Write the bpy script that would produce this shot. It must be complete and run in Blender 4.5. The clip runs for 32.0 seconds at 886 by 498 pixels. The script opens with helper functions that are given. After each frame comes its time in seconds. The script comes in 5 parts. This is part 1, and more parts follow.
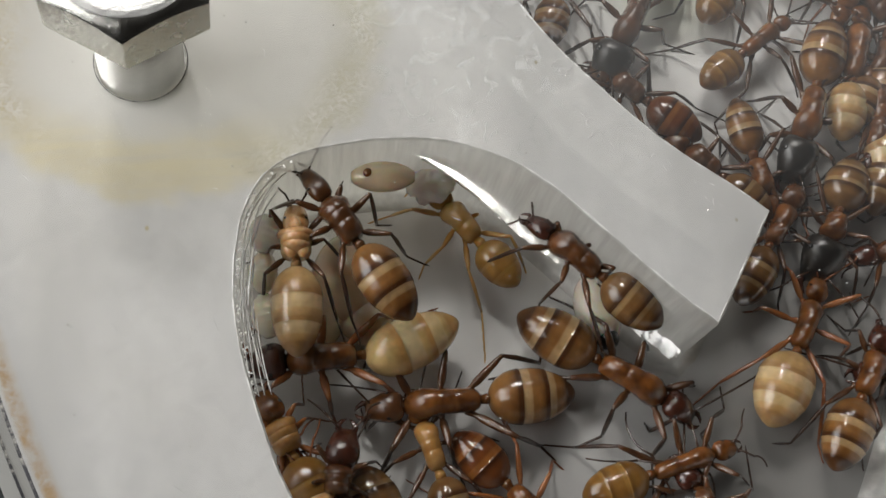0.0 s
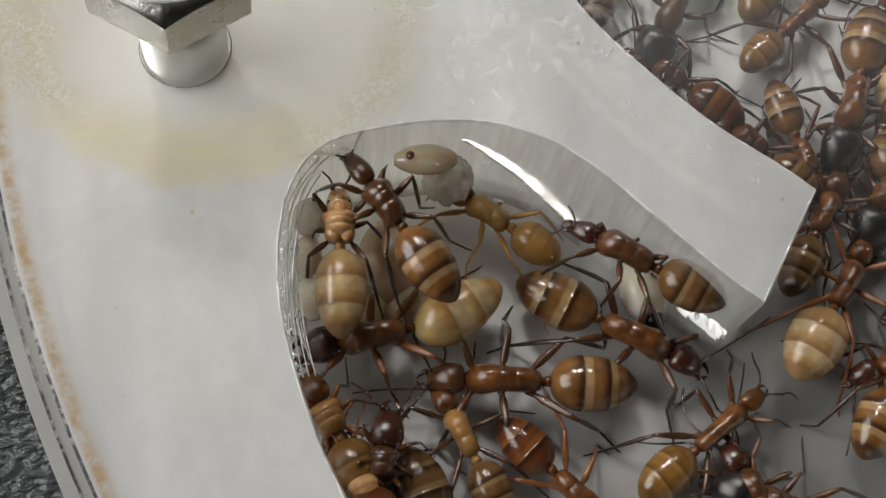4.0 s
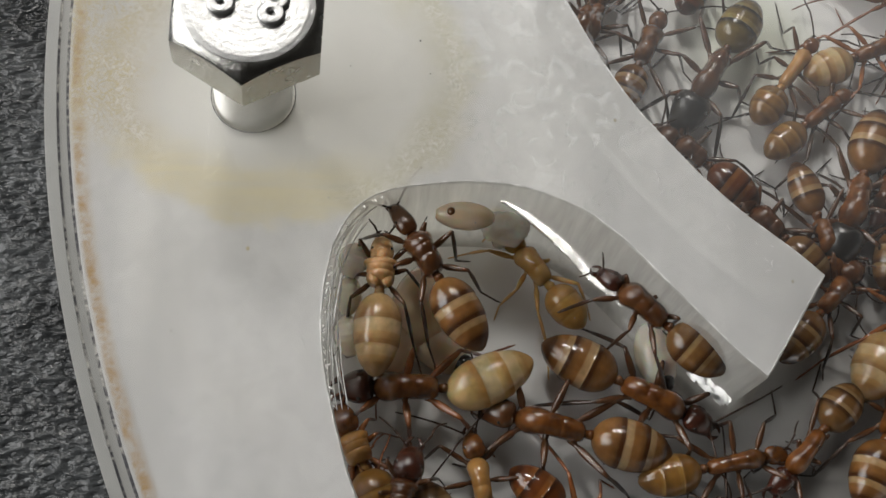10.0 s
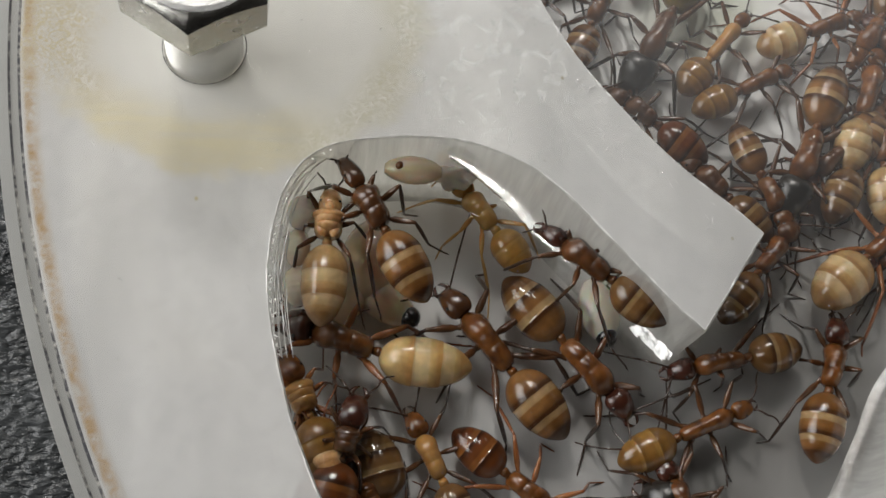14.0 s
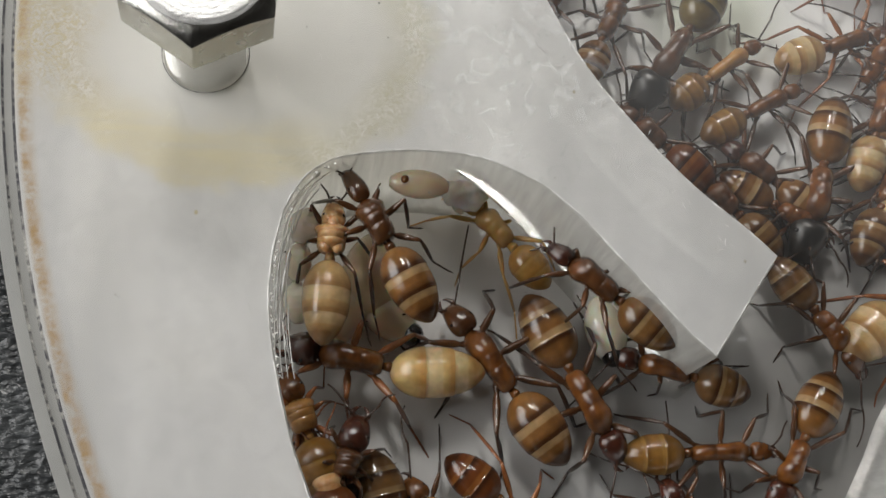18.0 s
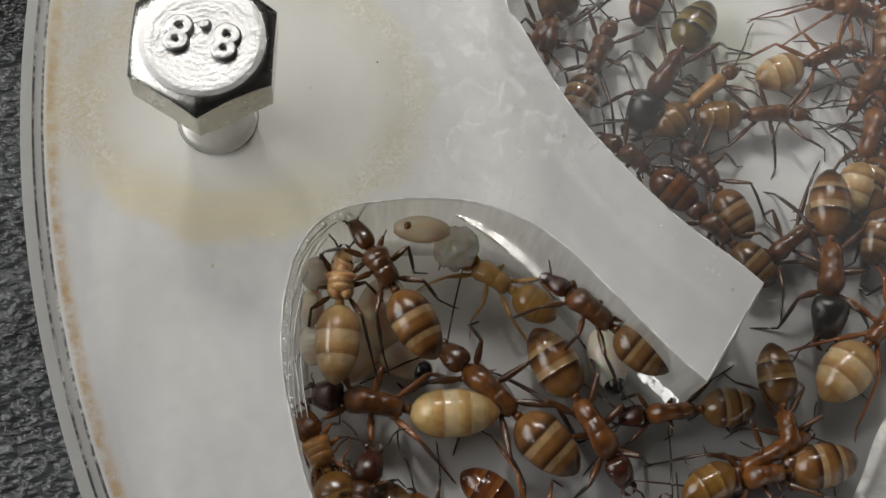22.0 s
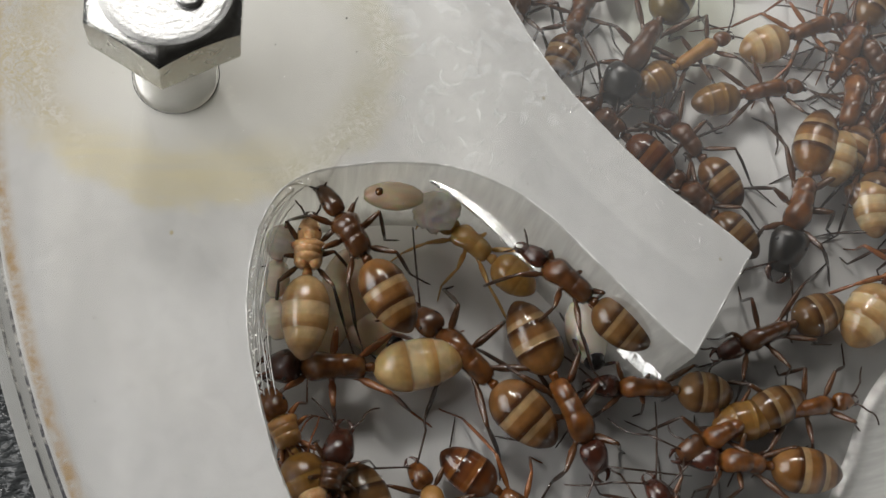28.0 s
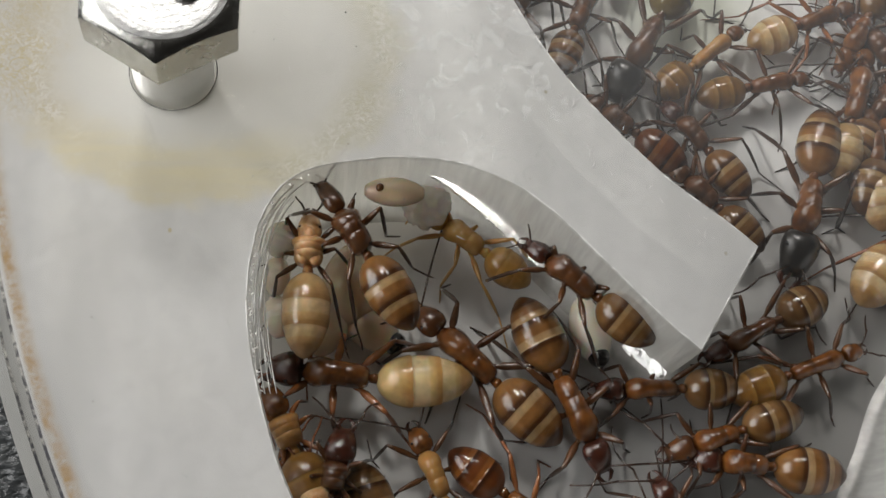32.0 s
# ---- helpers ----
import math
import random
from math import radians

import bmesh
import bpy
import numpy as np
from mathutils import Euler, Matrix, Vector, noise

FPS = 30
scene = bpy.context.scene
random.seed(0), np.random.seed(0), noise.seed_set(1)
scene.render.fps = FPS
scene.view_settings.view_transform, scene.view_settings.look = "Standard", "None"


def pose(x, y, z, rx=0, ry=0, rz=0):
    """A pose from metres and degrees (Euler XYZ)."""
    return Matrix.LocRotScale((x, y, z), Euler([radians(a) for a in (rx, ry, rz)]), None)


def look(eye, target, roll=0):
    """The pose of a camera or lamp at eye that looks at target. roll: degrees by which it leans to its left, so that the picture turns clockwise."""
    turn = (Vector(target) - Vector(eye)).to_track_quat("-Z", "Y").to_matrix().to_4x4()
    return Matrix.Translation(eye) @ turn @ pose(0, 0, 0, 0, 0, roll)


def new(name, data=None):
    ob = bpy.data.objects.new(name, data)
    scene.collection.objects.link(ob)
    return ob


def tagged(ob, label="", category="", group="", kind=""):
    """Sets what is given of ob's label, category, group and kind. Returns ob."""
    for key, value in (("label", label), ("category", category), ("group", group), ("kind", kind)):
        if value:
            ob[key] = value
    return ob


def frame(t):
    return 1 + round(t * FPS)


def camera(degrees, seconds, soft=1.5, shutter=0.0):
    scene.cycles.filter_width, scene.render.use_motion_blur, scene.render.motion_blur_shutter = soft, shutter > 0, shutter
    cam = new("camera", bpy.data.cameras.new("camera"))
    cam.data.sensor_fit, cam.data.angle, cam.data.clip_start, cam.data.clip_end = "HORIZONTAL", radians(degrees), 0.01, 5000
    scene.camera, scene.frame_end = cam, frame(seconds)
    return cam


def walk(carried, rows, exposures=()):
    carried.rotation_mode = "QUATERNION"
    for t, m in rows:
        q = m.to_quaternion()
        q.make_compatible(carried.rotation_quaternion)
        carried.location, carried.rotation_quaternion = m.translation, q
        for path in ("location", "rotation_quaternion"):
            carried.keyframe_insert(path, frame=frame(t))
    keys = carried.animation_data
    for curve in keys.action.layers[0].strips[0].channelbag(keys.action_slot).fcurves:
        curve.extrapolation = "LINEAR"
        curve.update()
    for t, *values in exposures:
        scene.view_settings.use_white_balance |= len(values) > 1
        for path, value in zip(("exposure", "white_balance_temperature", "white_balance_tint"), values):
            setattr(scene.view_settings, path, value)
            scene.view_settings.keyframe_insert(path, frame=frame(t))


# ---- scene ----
cam = camera(40.05, 32.0, soft=1.5)
ZT = 16.0      # height of the plate's upper face above the table, mm
DEEP = 10.5    # depth of the milled chamber, mm
PATH = [
    (0, 6.91, -41.60, 77.83, 19.19, -6.49, -7.04),
    (1, 8.77, -41.35, 78.69, 18.54, -5.18, -6.36),
    (2, 7.75, -40.75, 77.85, 18.39, -5.58, -6.65),
    (3, 8.35, -41.41, 77.97, 18.62, -5.13, -6.42),
    (4, 7.82, -42.46, 77.84, 18.79, -3.80, -6.58),
    (7, 7.41, -42.87, 82.30, 17.80, -4.03, -3.09),
    (8, 5.76, -44.18, 82.58, 18.28, -4.86, -3.47),
    (9, 5.91, -45.47, 81.68, 19.39, -4.54, -2.93),
    (10, 6.20, -42.53, 84.93, 19.50, -4.51, -1.67),
    (11, 6.26, -42.20, 84.55, 19.48, -5.04, -1.60),
    (12, 6.58, -42.55, 85.91, 19.06, -5.40, -1.15),
    (13, 8.51, -44.35, 86.36, 18.14, -5.67, -1.39),
    (16, 8.42, -43.60, 85.51, 17.90, -5.79, -0.94),
    (17, 8.40, -43.35, 85.41, 17.74, -5.79, -0.92),
    (18, 6.83, -39.90, 84.66, 16.46, -6.87, -0.57),
    (19, 7.37, -40.51, 86.08, 16.89, -6.62, -0.93),
    (19.5, 6.19, -43.64, 95.17, 17.29, -4.52, -2.56),
    (20, 5.77, -41.78, 97.69, 17.97, -4.77, -2.48),
    (20.5, 8.05, -40.57, 94.33, 18.10, -4.20, -2.96),
    (21, 8.75, -40.26, 92.55, 18.10, -3.88, -2.70),
    (22, 11.56, -40.65, 91.09, 17.86, -3.02, -1.97),
    (23, 10.42, -40.13, 90.18, 17.70, -3.87, -2.29),
    (24, 10.52, -40.91, 89.22, 18.20, -4.11, -2.55),
    (25, 9.33, -40.83, 87.85, 18.19, -5.11, -2.61),
    (26, 8.91, -41.40, 86.68, 18.20, -5.79, -2.71),
    (29, 7.78, -40.50, 84.73, 17.45, -6.57, -3.07),
    (30, 8.19, -40.95, 84.71, 17.74, -6.36, -3.11),
    (31, 8.34, -40.89, 84.83, 17.67, -6.25, -3.19),
    (32, 8.15, -40.73, 83.82, 17.72, -6.28, -3.33),
]

K = 0.001
walk(cam, [(t, pose(x * K, y * K, (z + ZT) * K, a, b, c)) for t, x, y, z, a, b, c in PATH],
     exposures=[(0, 0.08), (4, 0.09), (9, 0.0), (11, -0.06), (13, 0.05), (17, 0.08), (19, 0.06), (20, -0.16), (21, -0.18), (24, -0.11), (26, 0.0), (32, 0.06)])

# ---------------------------------------------------------------- light
world = bpy.data.worlds.new("sky")
scene.world = world
world.use_nodes = True
wn = world.node_tree
sky = wn.nodes.new("ShaderNodeTexSky")
sky.sky_type = 'NISHITA'
sky.sun_disc = False
sky.sun_elevation = radians(51)
sky.sun_rotation = radians(-13)
wn.links.new(sky.outputs[0], wn.nodes["Background"].inputs[0])
wn.nodes["Background"].inputs[1].default_value = 0.08
# daylight stands in two windows with a pier between them, behind the nest
WIN = (-0.22, 0.20, 0.58, 0.90)     # x from, x to, z from, z to
PIER = (-0.06, 0.06)
WALL_Y = 0.64
for xa, xb, watts in ((WIN[0], PIER[0], 4.6), (PIER[1], WIN[1], 1.9)):
    ld = bpy.data.lights.new("window_light", 'AREA')
    ld.shape = 'RECTANGLE'
    ld.size, ld.size_y = xb - xa - 0.04, WIN[3] - WIN[2] - 0.04
    ld.energy = watts
    ld.color = (1.0, 0.975, 0.93)
    lamp = new("window_light", ld)
    lamp.matrix_world = look(((xa + xb) / 2, WALL_Y - 0.01, (WIN[2] + WIN[3]) / 2), ((xa + xb) / 2, -1, (WIN[2] + WIN[3]) / 2))


# soft sun that falls in through the north windows
sun_data = bpy.data.lights.new("sun", 'SUN')
sun_data.energy = 1.1
sun_data.angle = radians(9)
sun_data.color = (1.0, 0.96, 0.89)
sun = new("sun", sun_data)
sun.matrix_world = look((-0.15, 0.64, 0.84), (0.0, 0.0, 0.016))
# low wide fill lamp added in a west wall opening, close to the nest
FILL = (-0.12, 0.24, 0.04, 0.34)    # y from, y to, z from, z to
WALL_X = -0.24
ld = bpy.data.lights.new("window_light", 'AREA')
ld.shape = 'RECTANGLE'
ld.size, ld.size_y = FILL[1] - FILL[0] - 0.04, FILL[3] - FILL[2] - 0.04
ld.energy = 1.55
ld.color = (1.0, 0.985, 0.955)
lamp = new("window_light", ld)
lamp.matrix_world = look((WALL_X + 0.01, (FILL[0] + FILL[1]) / 2, (FILL[2] + FILL[3]) / 2), (1, (FILL[0] + FILL[1]) / 2, (FILL[2] + FILL[3]) / 2))


# ---------------------------------------------------------------- materials
def nodes_of(name):
    m = bpy.data.materials.new(name)
    m.use_nodes = True
    nt = m.node_tree
    return m, nt, nt.nodes["Principled BSDF"]


def put(nt, kind, **values):
    n = nt.nodes.new("ShaderNode" + kind)
    for k, v in values.items():
        n.inputs[k.replace("_", " ")].default_value = v
    return n


def ramp(nt, fac, stops, mode='LINEAR'):
    n = nt.nodes.new("ShaderNodeValToRGB")
    n.color_ramp.interpolation = mode
    el = n.color_ramp.elements
    while len(el) < len(stops):
        el.new(0.5)
    for e, (p, c) in zip(el, stops):
        e.position = p
        e.color = (*c, 1) if len(c) == 3 else c
    nt.links.new(fac, n.inputs[0])
    return n.outputs[0]


def mixc(nt, fac, a, b, blend='MIX'):
    n = nt.nodes.new("ShaderNodeMix")
    n.data_type = 'RGBA'
    n.blend_type = blend
    for sock, v in ((n.inputs[0], fac), (n.inputs[6], a), (n.inputs[7], b)):
        if isinstance(v, bpy.types.NodeSocket):
            nt.links.new(v, sock)
        else:
            sock.default_value = v if not isinstance(v, tuple) or len(v) == 4 else (*v, 1)
    return n.outputs[2]


def math_node(nt, op, a, b=0.0, c=0.0, clamp=False):
    n = nt.nodes.new("ShaderNodeMath")
    n.operation = op
    n.use_clamp = clamp
    for s, v in zip(n.inputs, (a, b, c)):
        if isinstance(v, bpy.types.NodeSocket):
            nt.links.new(v, s)
        else:
            s.default_value = v
    return n.outputs[0]


def coords(nt, scale=1000.0, kind="Object"):
    """Object coordinates in millimetres."""
    tc = nt.nodes.new("ShaderNodeTexCoord")
    mp = nt.nodes.new("ShaderNodeMapping")
    mp.inputs["Scale"].default_value = (scale,) * 3 if not isinstance(scale, tuple) else scale
    nt.links.new(tc.outputs[kind], mp.inputs[0])
    return mp.outputs[0]


def noise_of(nt, vec, scale, detail=3.0, rough=0.55, distort=0.0):
    n = put(nt, "TexNoise", Scale=scale, Detail=detail, Roughness=rough, Distortion=distort)
    nt.links.new(vec, n.inputs["Vector"])
    return n.outputs[0]


def bump(nt, bsdf, height, strength, dist):
    b = put(nt, "Bump", Strength=strength, Distance=dist)
    nt.links.new(height, b.inputs["Height"])
    nt.links.new(b.outputs[0], bsdf.inputs["Normal"])


def smooth_band(nt, v, lo, hi):
    n = nt.nodes.new("ShaderNodeMapRange")
    n.interpolation_type = 'SMOOTHSTEP'
    n.inputs[1].default_value, n.inputs[2].default_value = lo, hi
    nt.links.new(v, n.inputs[0])
    return n.outputs[0]


def distance_from(nt, vec, x, y, sx=1.0, sy=1.0):
    """Distance in the plane from (x, y), each axis scaled."""
    s = nt.nodes.new("ShaderNodeSeparateXYZ")
    nt.links.new(vec, s.inputs[0])
    dx = math_node(nt, 'MULTIPLY', math_node(nt, 'SUBTRACT', s.outputs[0], x), sx)
    dy = math_node(nt, 'MULTIPLY', math_node(nt, 'SUBTRACT', s.outputs[1], y), sy)
    q = math_node(nt, 'ADD', math_node(nt, 'MULTIPLY', dx, dx), math_node(nt, 'MULTIPLY', dy, dy))
    return math_node(nt, 'SQRT', q)


def let_through(nt, bsdf, colour, amount, clear=0.0):
    """Part of the light passes on diffusely, as through milky acrylic, and part straight through."""
    tl = nt.nodes.new("ShaderNodeBsdfTranslucent")
    nt.links.new(colour, tl.inputs[0])
    mx = nt.nodes.new("ShaderNodeMixShader")
    mx.inputs[0].default_value = amount
    nt.links.new(bsdf.outputs[0], mx.inputs[1])
    nt.links.new(tl.outputs[0], mx.inputs[2])
    if clear:
        tp = nt.nodes.new("ShaderNodeBsdfTransparent")
        nt.links.new(colour, tp.inputs[0])
        m3 = nt.nodes.new("ShaderNodeMixShader")
        m3.inputs[0].default_value = clear
        nt.links.new(mx.outputs[0], m3.inputs[1])
        nt.links.new(tp.outputs[0], m3.inputs[2])
        mx = m3
    nt.links.new(mx.outputs[0], nt.nodes["Material Output"].inputs[0])


def gloss_over(nt, rough, ior=1.48, normal=None):
    """A thin shiny skin over the surface."""
    out = nt.nodes["Material Output"]
    body = out.inputs[0].links[0].from_socket
    gl = put(nt, "BsdfGlossy", Roughness=rough)
    gl.inputs[0].default_value = (1, 1, 1, 1)
    fr = put(nt, "Fresnel", IOR=ior)
    mx = nt.nodes.new("ShaderNodeMixShader")
    for a, b in ((fr.outputs[0], mx.inputs[0]), (body, mx.inputs[1]), (gl.outputs[0], mx.inputs[2]), (mx.outputs[0], out.inputs[0])):
        nt.links.new(a, b)
    if normal:
        nt.links.new(normal, gl.inputs["Normal"])
        nt.links.new(normal, fr.inputs["Normal"])


DISC = (87.3, 6.8, 103.7)   # the nest's round plate: centre and radius, mm


def acrylic_material():
    m, nt, b = nodes_of("milky_acrylic")
    v = coords(nt)
    wob = noise_of(nt, v, 0.22, 4, 0.6)
    fine = noise_of(nt, v, 1.9, 5, 0.65, 2.2)
    r = distance_from(nt, v, 2.2, 2.0, 1.0, 1.22)
    r = math_node(nt, 'ADD', r, math_node(nt, 'MULTIPLY', math_node(nt, 'SUBTRACT', wob, 0.5), 5.0))
    inside = smooth_band(nt, r, 15.6, 13.6)
    fringe = math_node(nt, 'MULTIPLY', inside, smooth_band(nt, r, 9.5, 13.5))
    grain = ramp(nt, fine, [(0.40, (0, 0, 0)), (0.60, (1, 1, 1))])
    base = mixc(nt, noise_of(nt, v, 0.07, 4, 0.6), (0.90, 0.90, 0.90), (0.97, 0.97, 0.965))
    # soft diagonal bands in the colour stand in for sheen on the plate
    band = nt.nodes.new("ShaderNodeMapping")
    band.inputs["Rotation"].default_value = (0, 0, radians(35))
    band.inputs["Scale"].default_value = (0.12, 0.035, 0.1)
    nt.links.new(v, band.inputs[0])
    sheen = ramp(nt, noise_of(nt, band.outputs[0], 1.0, 3, 0.5), [(0.36, (0.84,) * 3), (0.58, (1.0,) * 3)])
    base = mixc(nt, 1.0, base, sheen, 'MULTIPLY')
    cloud = noise_of(nt, v, 0.5, 6, 0.72, 0.6)
    base = mixc(nt, ramp(nt, cloud, [(0.42, (0, 0, 0)), (0.72, (0.7,) * 3)]), base, (0.77, 0.77, 0.77))
    base = mixc(nt, math_node(nt, 'MULTIPLY', inside, 0.45), base, (0.86, 0.845, 0.77))
    sx = nt.nodes.new("ShaderNodeSeparateXYZ")
    nt.links.new(v, sx.inputs[0])
    tint = mixc(nt, smooth_band(nt, sx.outputs[0], -6.0, 8.0), (0.72, 0.63, 0.44), (0.70, 0.66, 0.49))
    worm = noise_of(nt, v, 0.95, 3, 0.5, 1.4)
    worm = math_node(nt, 'ABSOLUTE', math_node(nt, 'SUBTRACT', worm, 0.5))
    worm = ramp(nt, worm, [(0.015, (1, 1, 1)), (0.05, (0, 0, 0))])
    worm = math_node(nt, 'MULTIPLY', worm, ramp(nt, noise_of(nt, v, 0.2, 3), [(0.42, (0.1,) * 3), (0.58, (1, 1, 1))]))
    grain = math_node(nt, 'MAXIMUM', math_node(nt, 'MULTIPLY', grain, 0.75), worm)
    base = mixc(nt, math_node(nt, 'MULTIPLY', fringe, math_node(nt, 'ADD', math_node(nt, 'MULTIPLY', grain, 0.4), 0.35)), base, tint)
    # pale branching crystals over the stain
    crys = math_node(nt, 'ABSOLUTE', math_node(nt, 'SUBTRACT', noise_of(nt, v, 1.5, 3, 0.55, 0.9), 0.5))
    crys = ramp(nt, crys, [(0.015, (1, 1, 1)), (0.06, (0, 0, 0))])
    base = mixc(nt, math_node(nt, 'MULTIPLY', math_node(nt, 'MULTIPLY', fringe, crys), ramp(nt, noise_of(nt, v, 0.35, 3), [(0.38, (0.1,) * 3), (0.60, (0.9,) * 3)])), base, (0.96, 0.95, 0.91))
    # creamy streaks beside the bolt
    vs = nt.nodes.new("ShaderNodeMapping")
    vs.inputs["Rotation"].default_value = (0, 0, radians(22))
    vs.inputs["Scale"].default_value = (0.16, 1.4, 1.0)
    nt.links.new(v, vs.inputs[0])
    streak = noise_of(nt, vs.outputs[0], 1.0, 4, 0.6)
    low = math_node(nt, 'MULTIPLY', smooth_band(nt, r, 16.2, 14.2), smooth_band(nt, r, 8.0, 11.5))
    low = math_node(nt, 'MULTIPLY', low, smooth_band(nt, sx.outputs[1], -2.0, -7.0))
    low = math_node(nt, 'MULTIPLY', low, smooth_band(nt, sx.outputs[0], 10.0, 4.0))
    low = math_node(nt, 'MULTIPLY', low, ramp(nt, streak, [(0.3, (0.35,) * 3), (0.65, (1, 1, 1))]))
    base = mixc(nt, math_node(nt, 'MULTIPLY', low, 1.0), base, (0.92, 0.85, 0.62))
    # rust-coloured deposit along the rim
    rim = distance_from(nt, v, DISC[0], DISC[1])
    edge = math_node(nt, 'SUBTRACT', DISC[2], rim)
    near = math_node(nt, 'MULTIPLY', smooth_band(nt, edge, 1.9, 2.3), smooth_band(nt, edge, 3.4, 2.4))
    near = math_node(nt, 'MULTIPLY', near, ramp(nt, noise_of(nt, v, 0.9, 5, 0.7), [(0.35, (0.15,) * 3), (0.62, (1, 1, 1))]))
    base = mixc(nt, math_node(nt, 'MULTIPLY', near, 0.9), base, (0.60, 0.38, 0.15))
    wide = math_node(nt, 'MULTIPLY', smooth_band(nt, edge, 7.5, 2.0), ramp(nt, fine, [(0.42, (0, 0, 0)), (0.62, (1, 1, 1))]))
    wide = math_node(nt, 'MAXIMUM', wide, math_node(nt, 'MULTIPLY', worm, smooth_band(nt, edge, 9.5, 4.0)))
    wide = math_node(nt, 'MULTIPLY', wide, smooth_band(nt, sx.outputs[1], -7.0, 0.0))
    base = mixc(nt, math_node(nt, 'MULTIPLY', wide, 0.85), base, (0.76, 0.66, 0.42))
    # tiny dark specks
    sp = put(nt, "TexVoronoi", Scale=0.35)
    nt.links.new(v, sp.inputs["Vector"])
    speck = ramp(nt, sp.outputs["Distance"], [(0.018, (1, 1, 1)), (0.03, (0, 0, 0))])
    base = mixc(nt, math_node(nt, 'MULTIPLY', speck, 0.6), base, (0.30, 0.26, 0.20))
    for x, y, rad, tone in ((12.5, 4.9, 0.09, (0.03, 0.03, 0.03)), (-0.6, -12.5, 0.18, (0.78, 0.70, 0.50)), (7.0, 2.6, 0.06, (0.10, 0.09, 0.07)), (13.2, 2.0, 0.06, (0.12, 0.10, 0.08)), (27.6, -1.9, 0.16, (0.50, 0.47, 0.36)), (40.2, -15.2, 0.16, (0.62, 0.60, 0.52))):
        one = smooth_band(nt, distance_from(nt, v, x, y, 1.0, 0.8), rad, rad * 0.6)
        base = mixc(nt, one, base, tone)
    nt.links.new(base, b.inputs["Base Color"])
    b.inputs["Roughness"].default_value = 0.42
    bump(nt, b, fine, 0.5, 0.00012)
    let_through(nt, b, base, 0.30, 0.42)
    return m


def wall_material():
    m, nt, b = nodes_of("milled_acrylic_wall")
    v = coords(nt, (900.0, 900.0, 60.0))
    n = noise_of(nt, v, 1.6, 4, 0.7)
    c = mixc(nt, ramp(nt, n, [(0.36, (0, 0, 0)), (0.62, (1, 1, 1))]), (0.80, 0.80, 0.78), (0.98, 0.98, 0.96))
    nt.links.new(c, b.inputs["Base Color"])
    rr = ramp(nt, n, [(0.3, (0.10,) * 3), (0.7, (0.32,) * 3)])
    nt.links.new(rr, b.inputs["Roughness"])
    bump(nt, b, n, 0.45, 0.0003)
    let_through(nt, b, c, 0.72, 0.46)
    out = nt.nodes["Material Output"]
    body = out.inputs[0].links[0].from_socket
    gl = put(nt, "BsdfGlossy", Roughness=0.20)
    gl.inputs[0].default_value = (0.95, 0.95, 0.94, 1)
    nt.links.new(b.inputs["Normal"].links[0].from_socket, gl.inputs["Normal"])
    mx = nt.nodes.new("ShaderNodeMixShader")
    mx.inputs[0].default_value = 0.14
    nt.links.new(body, mx.inputs[1])
    nt.links.new(gl.outputs[0], mx.inputs[2])
    nt.links.new(mx.outputs[0], out.inputs[0])
    return m


def floor_material():
    m, nt, b = nodes_of("chamber_floor_acrylic")
    v = coords(nt)
    n = noise_of(nt, v, 0.12, 4, 0.6)
    c = mixc(nt, n, (0.74, 0.74, 0.735), (0.84, 0.84, 0.83))
    # a green tinge from plant scraps under the far chamber
    g = smooth_band(nt, distance_from(nt, v, 43.0, 11.0, 1.0, 1.0), 9.0, 2.0)
    c = mixc(nt, math_node(nt, 'MULTIPLY', g, 0.35), c, (0.62, 0.70, 0.42))
    sp = noise_of(nt, v, 1.4, 5, 0.65)
    c = mixc(nt, ramp(nt, sp, [(0.66, (0, 0, 0)), (0.78, (0.30,) * 3)]), c, (0.45, 0.36, 0.24))
    # shade over the south-east floor is painted into its colour
    se_shade = math_node(nt, 'ADD', distance_from(nt, v, 52.0, -36.0, 0.8, 1.0), math_node(nt, 'MULTIPLY', noise_of(nt, v, 0.06, 4, 0.6), 26.0))
    c = mixc(nt, math_node(nt, 'MULTIPLY', smooth_band(nt, se_shade, 56.0, 18.0), 0.92), c, (0.14, 0.135, 0.13))
    nt.links.new(c, b.inputs["Base Color"])
    b.inputs["Roughness"].default_value = 0.34
    bump(nt, b, sp, 0.08, 0.0002)
    return m


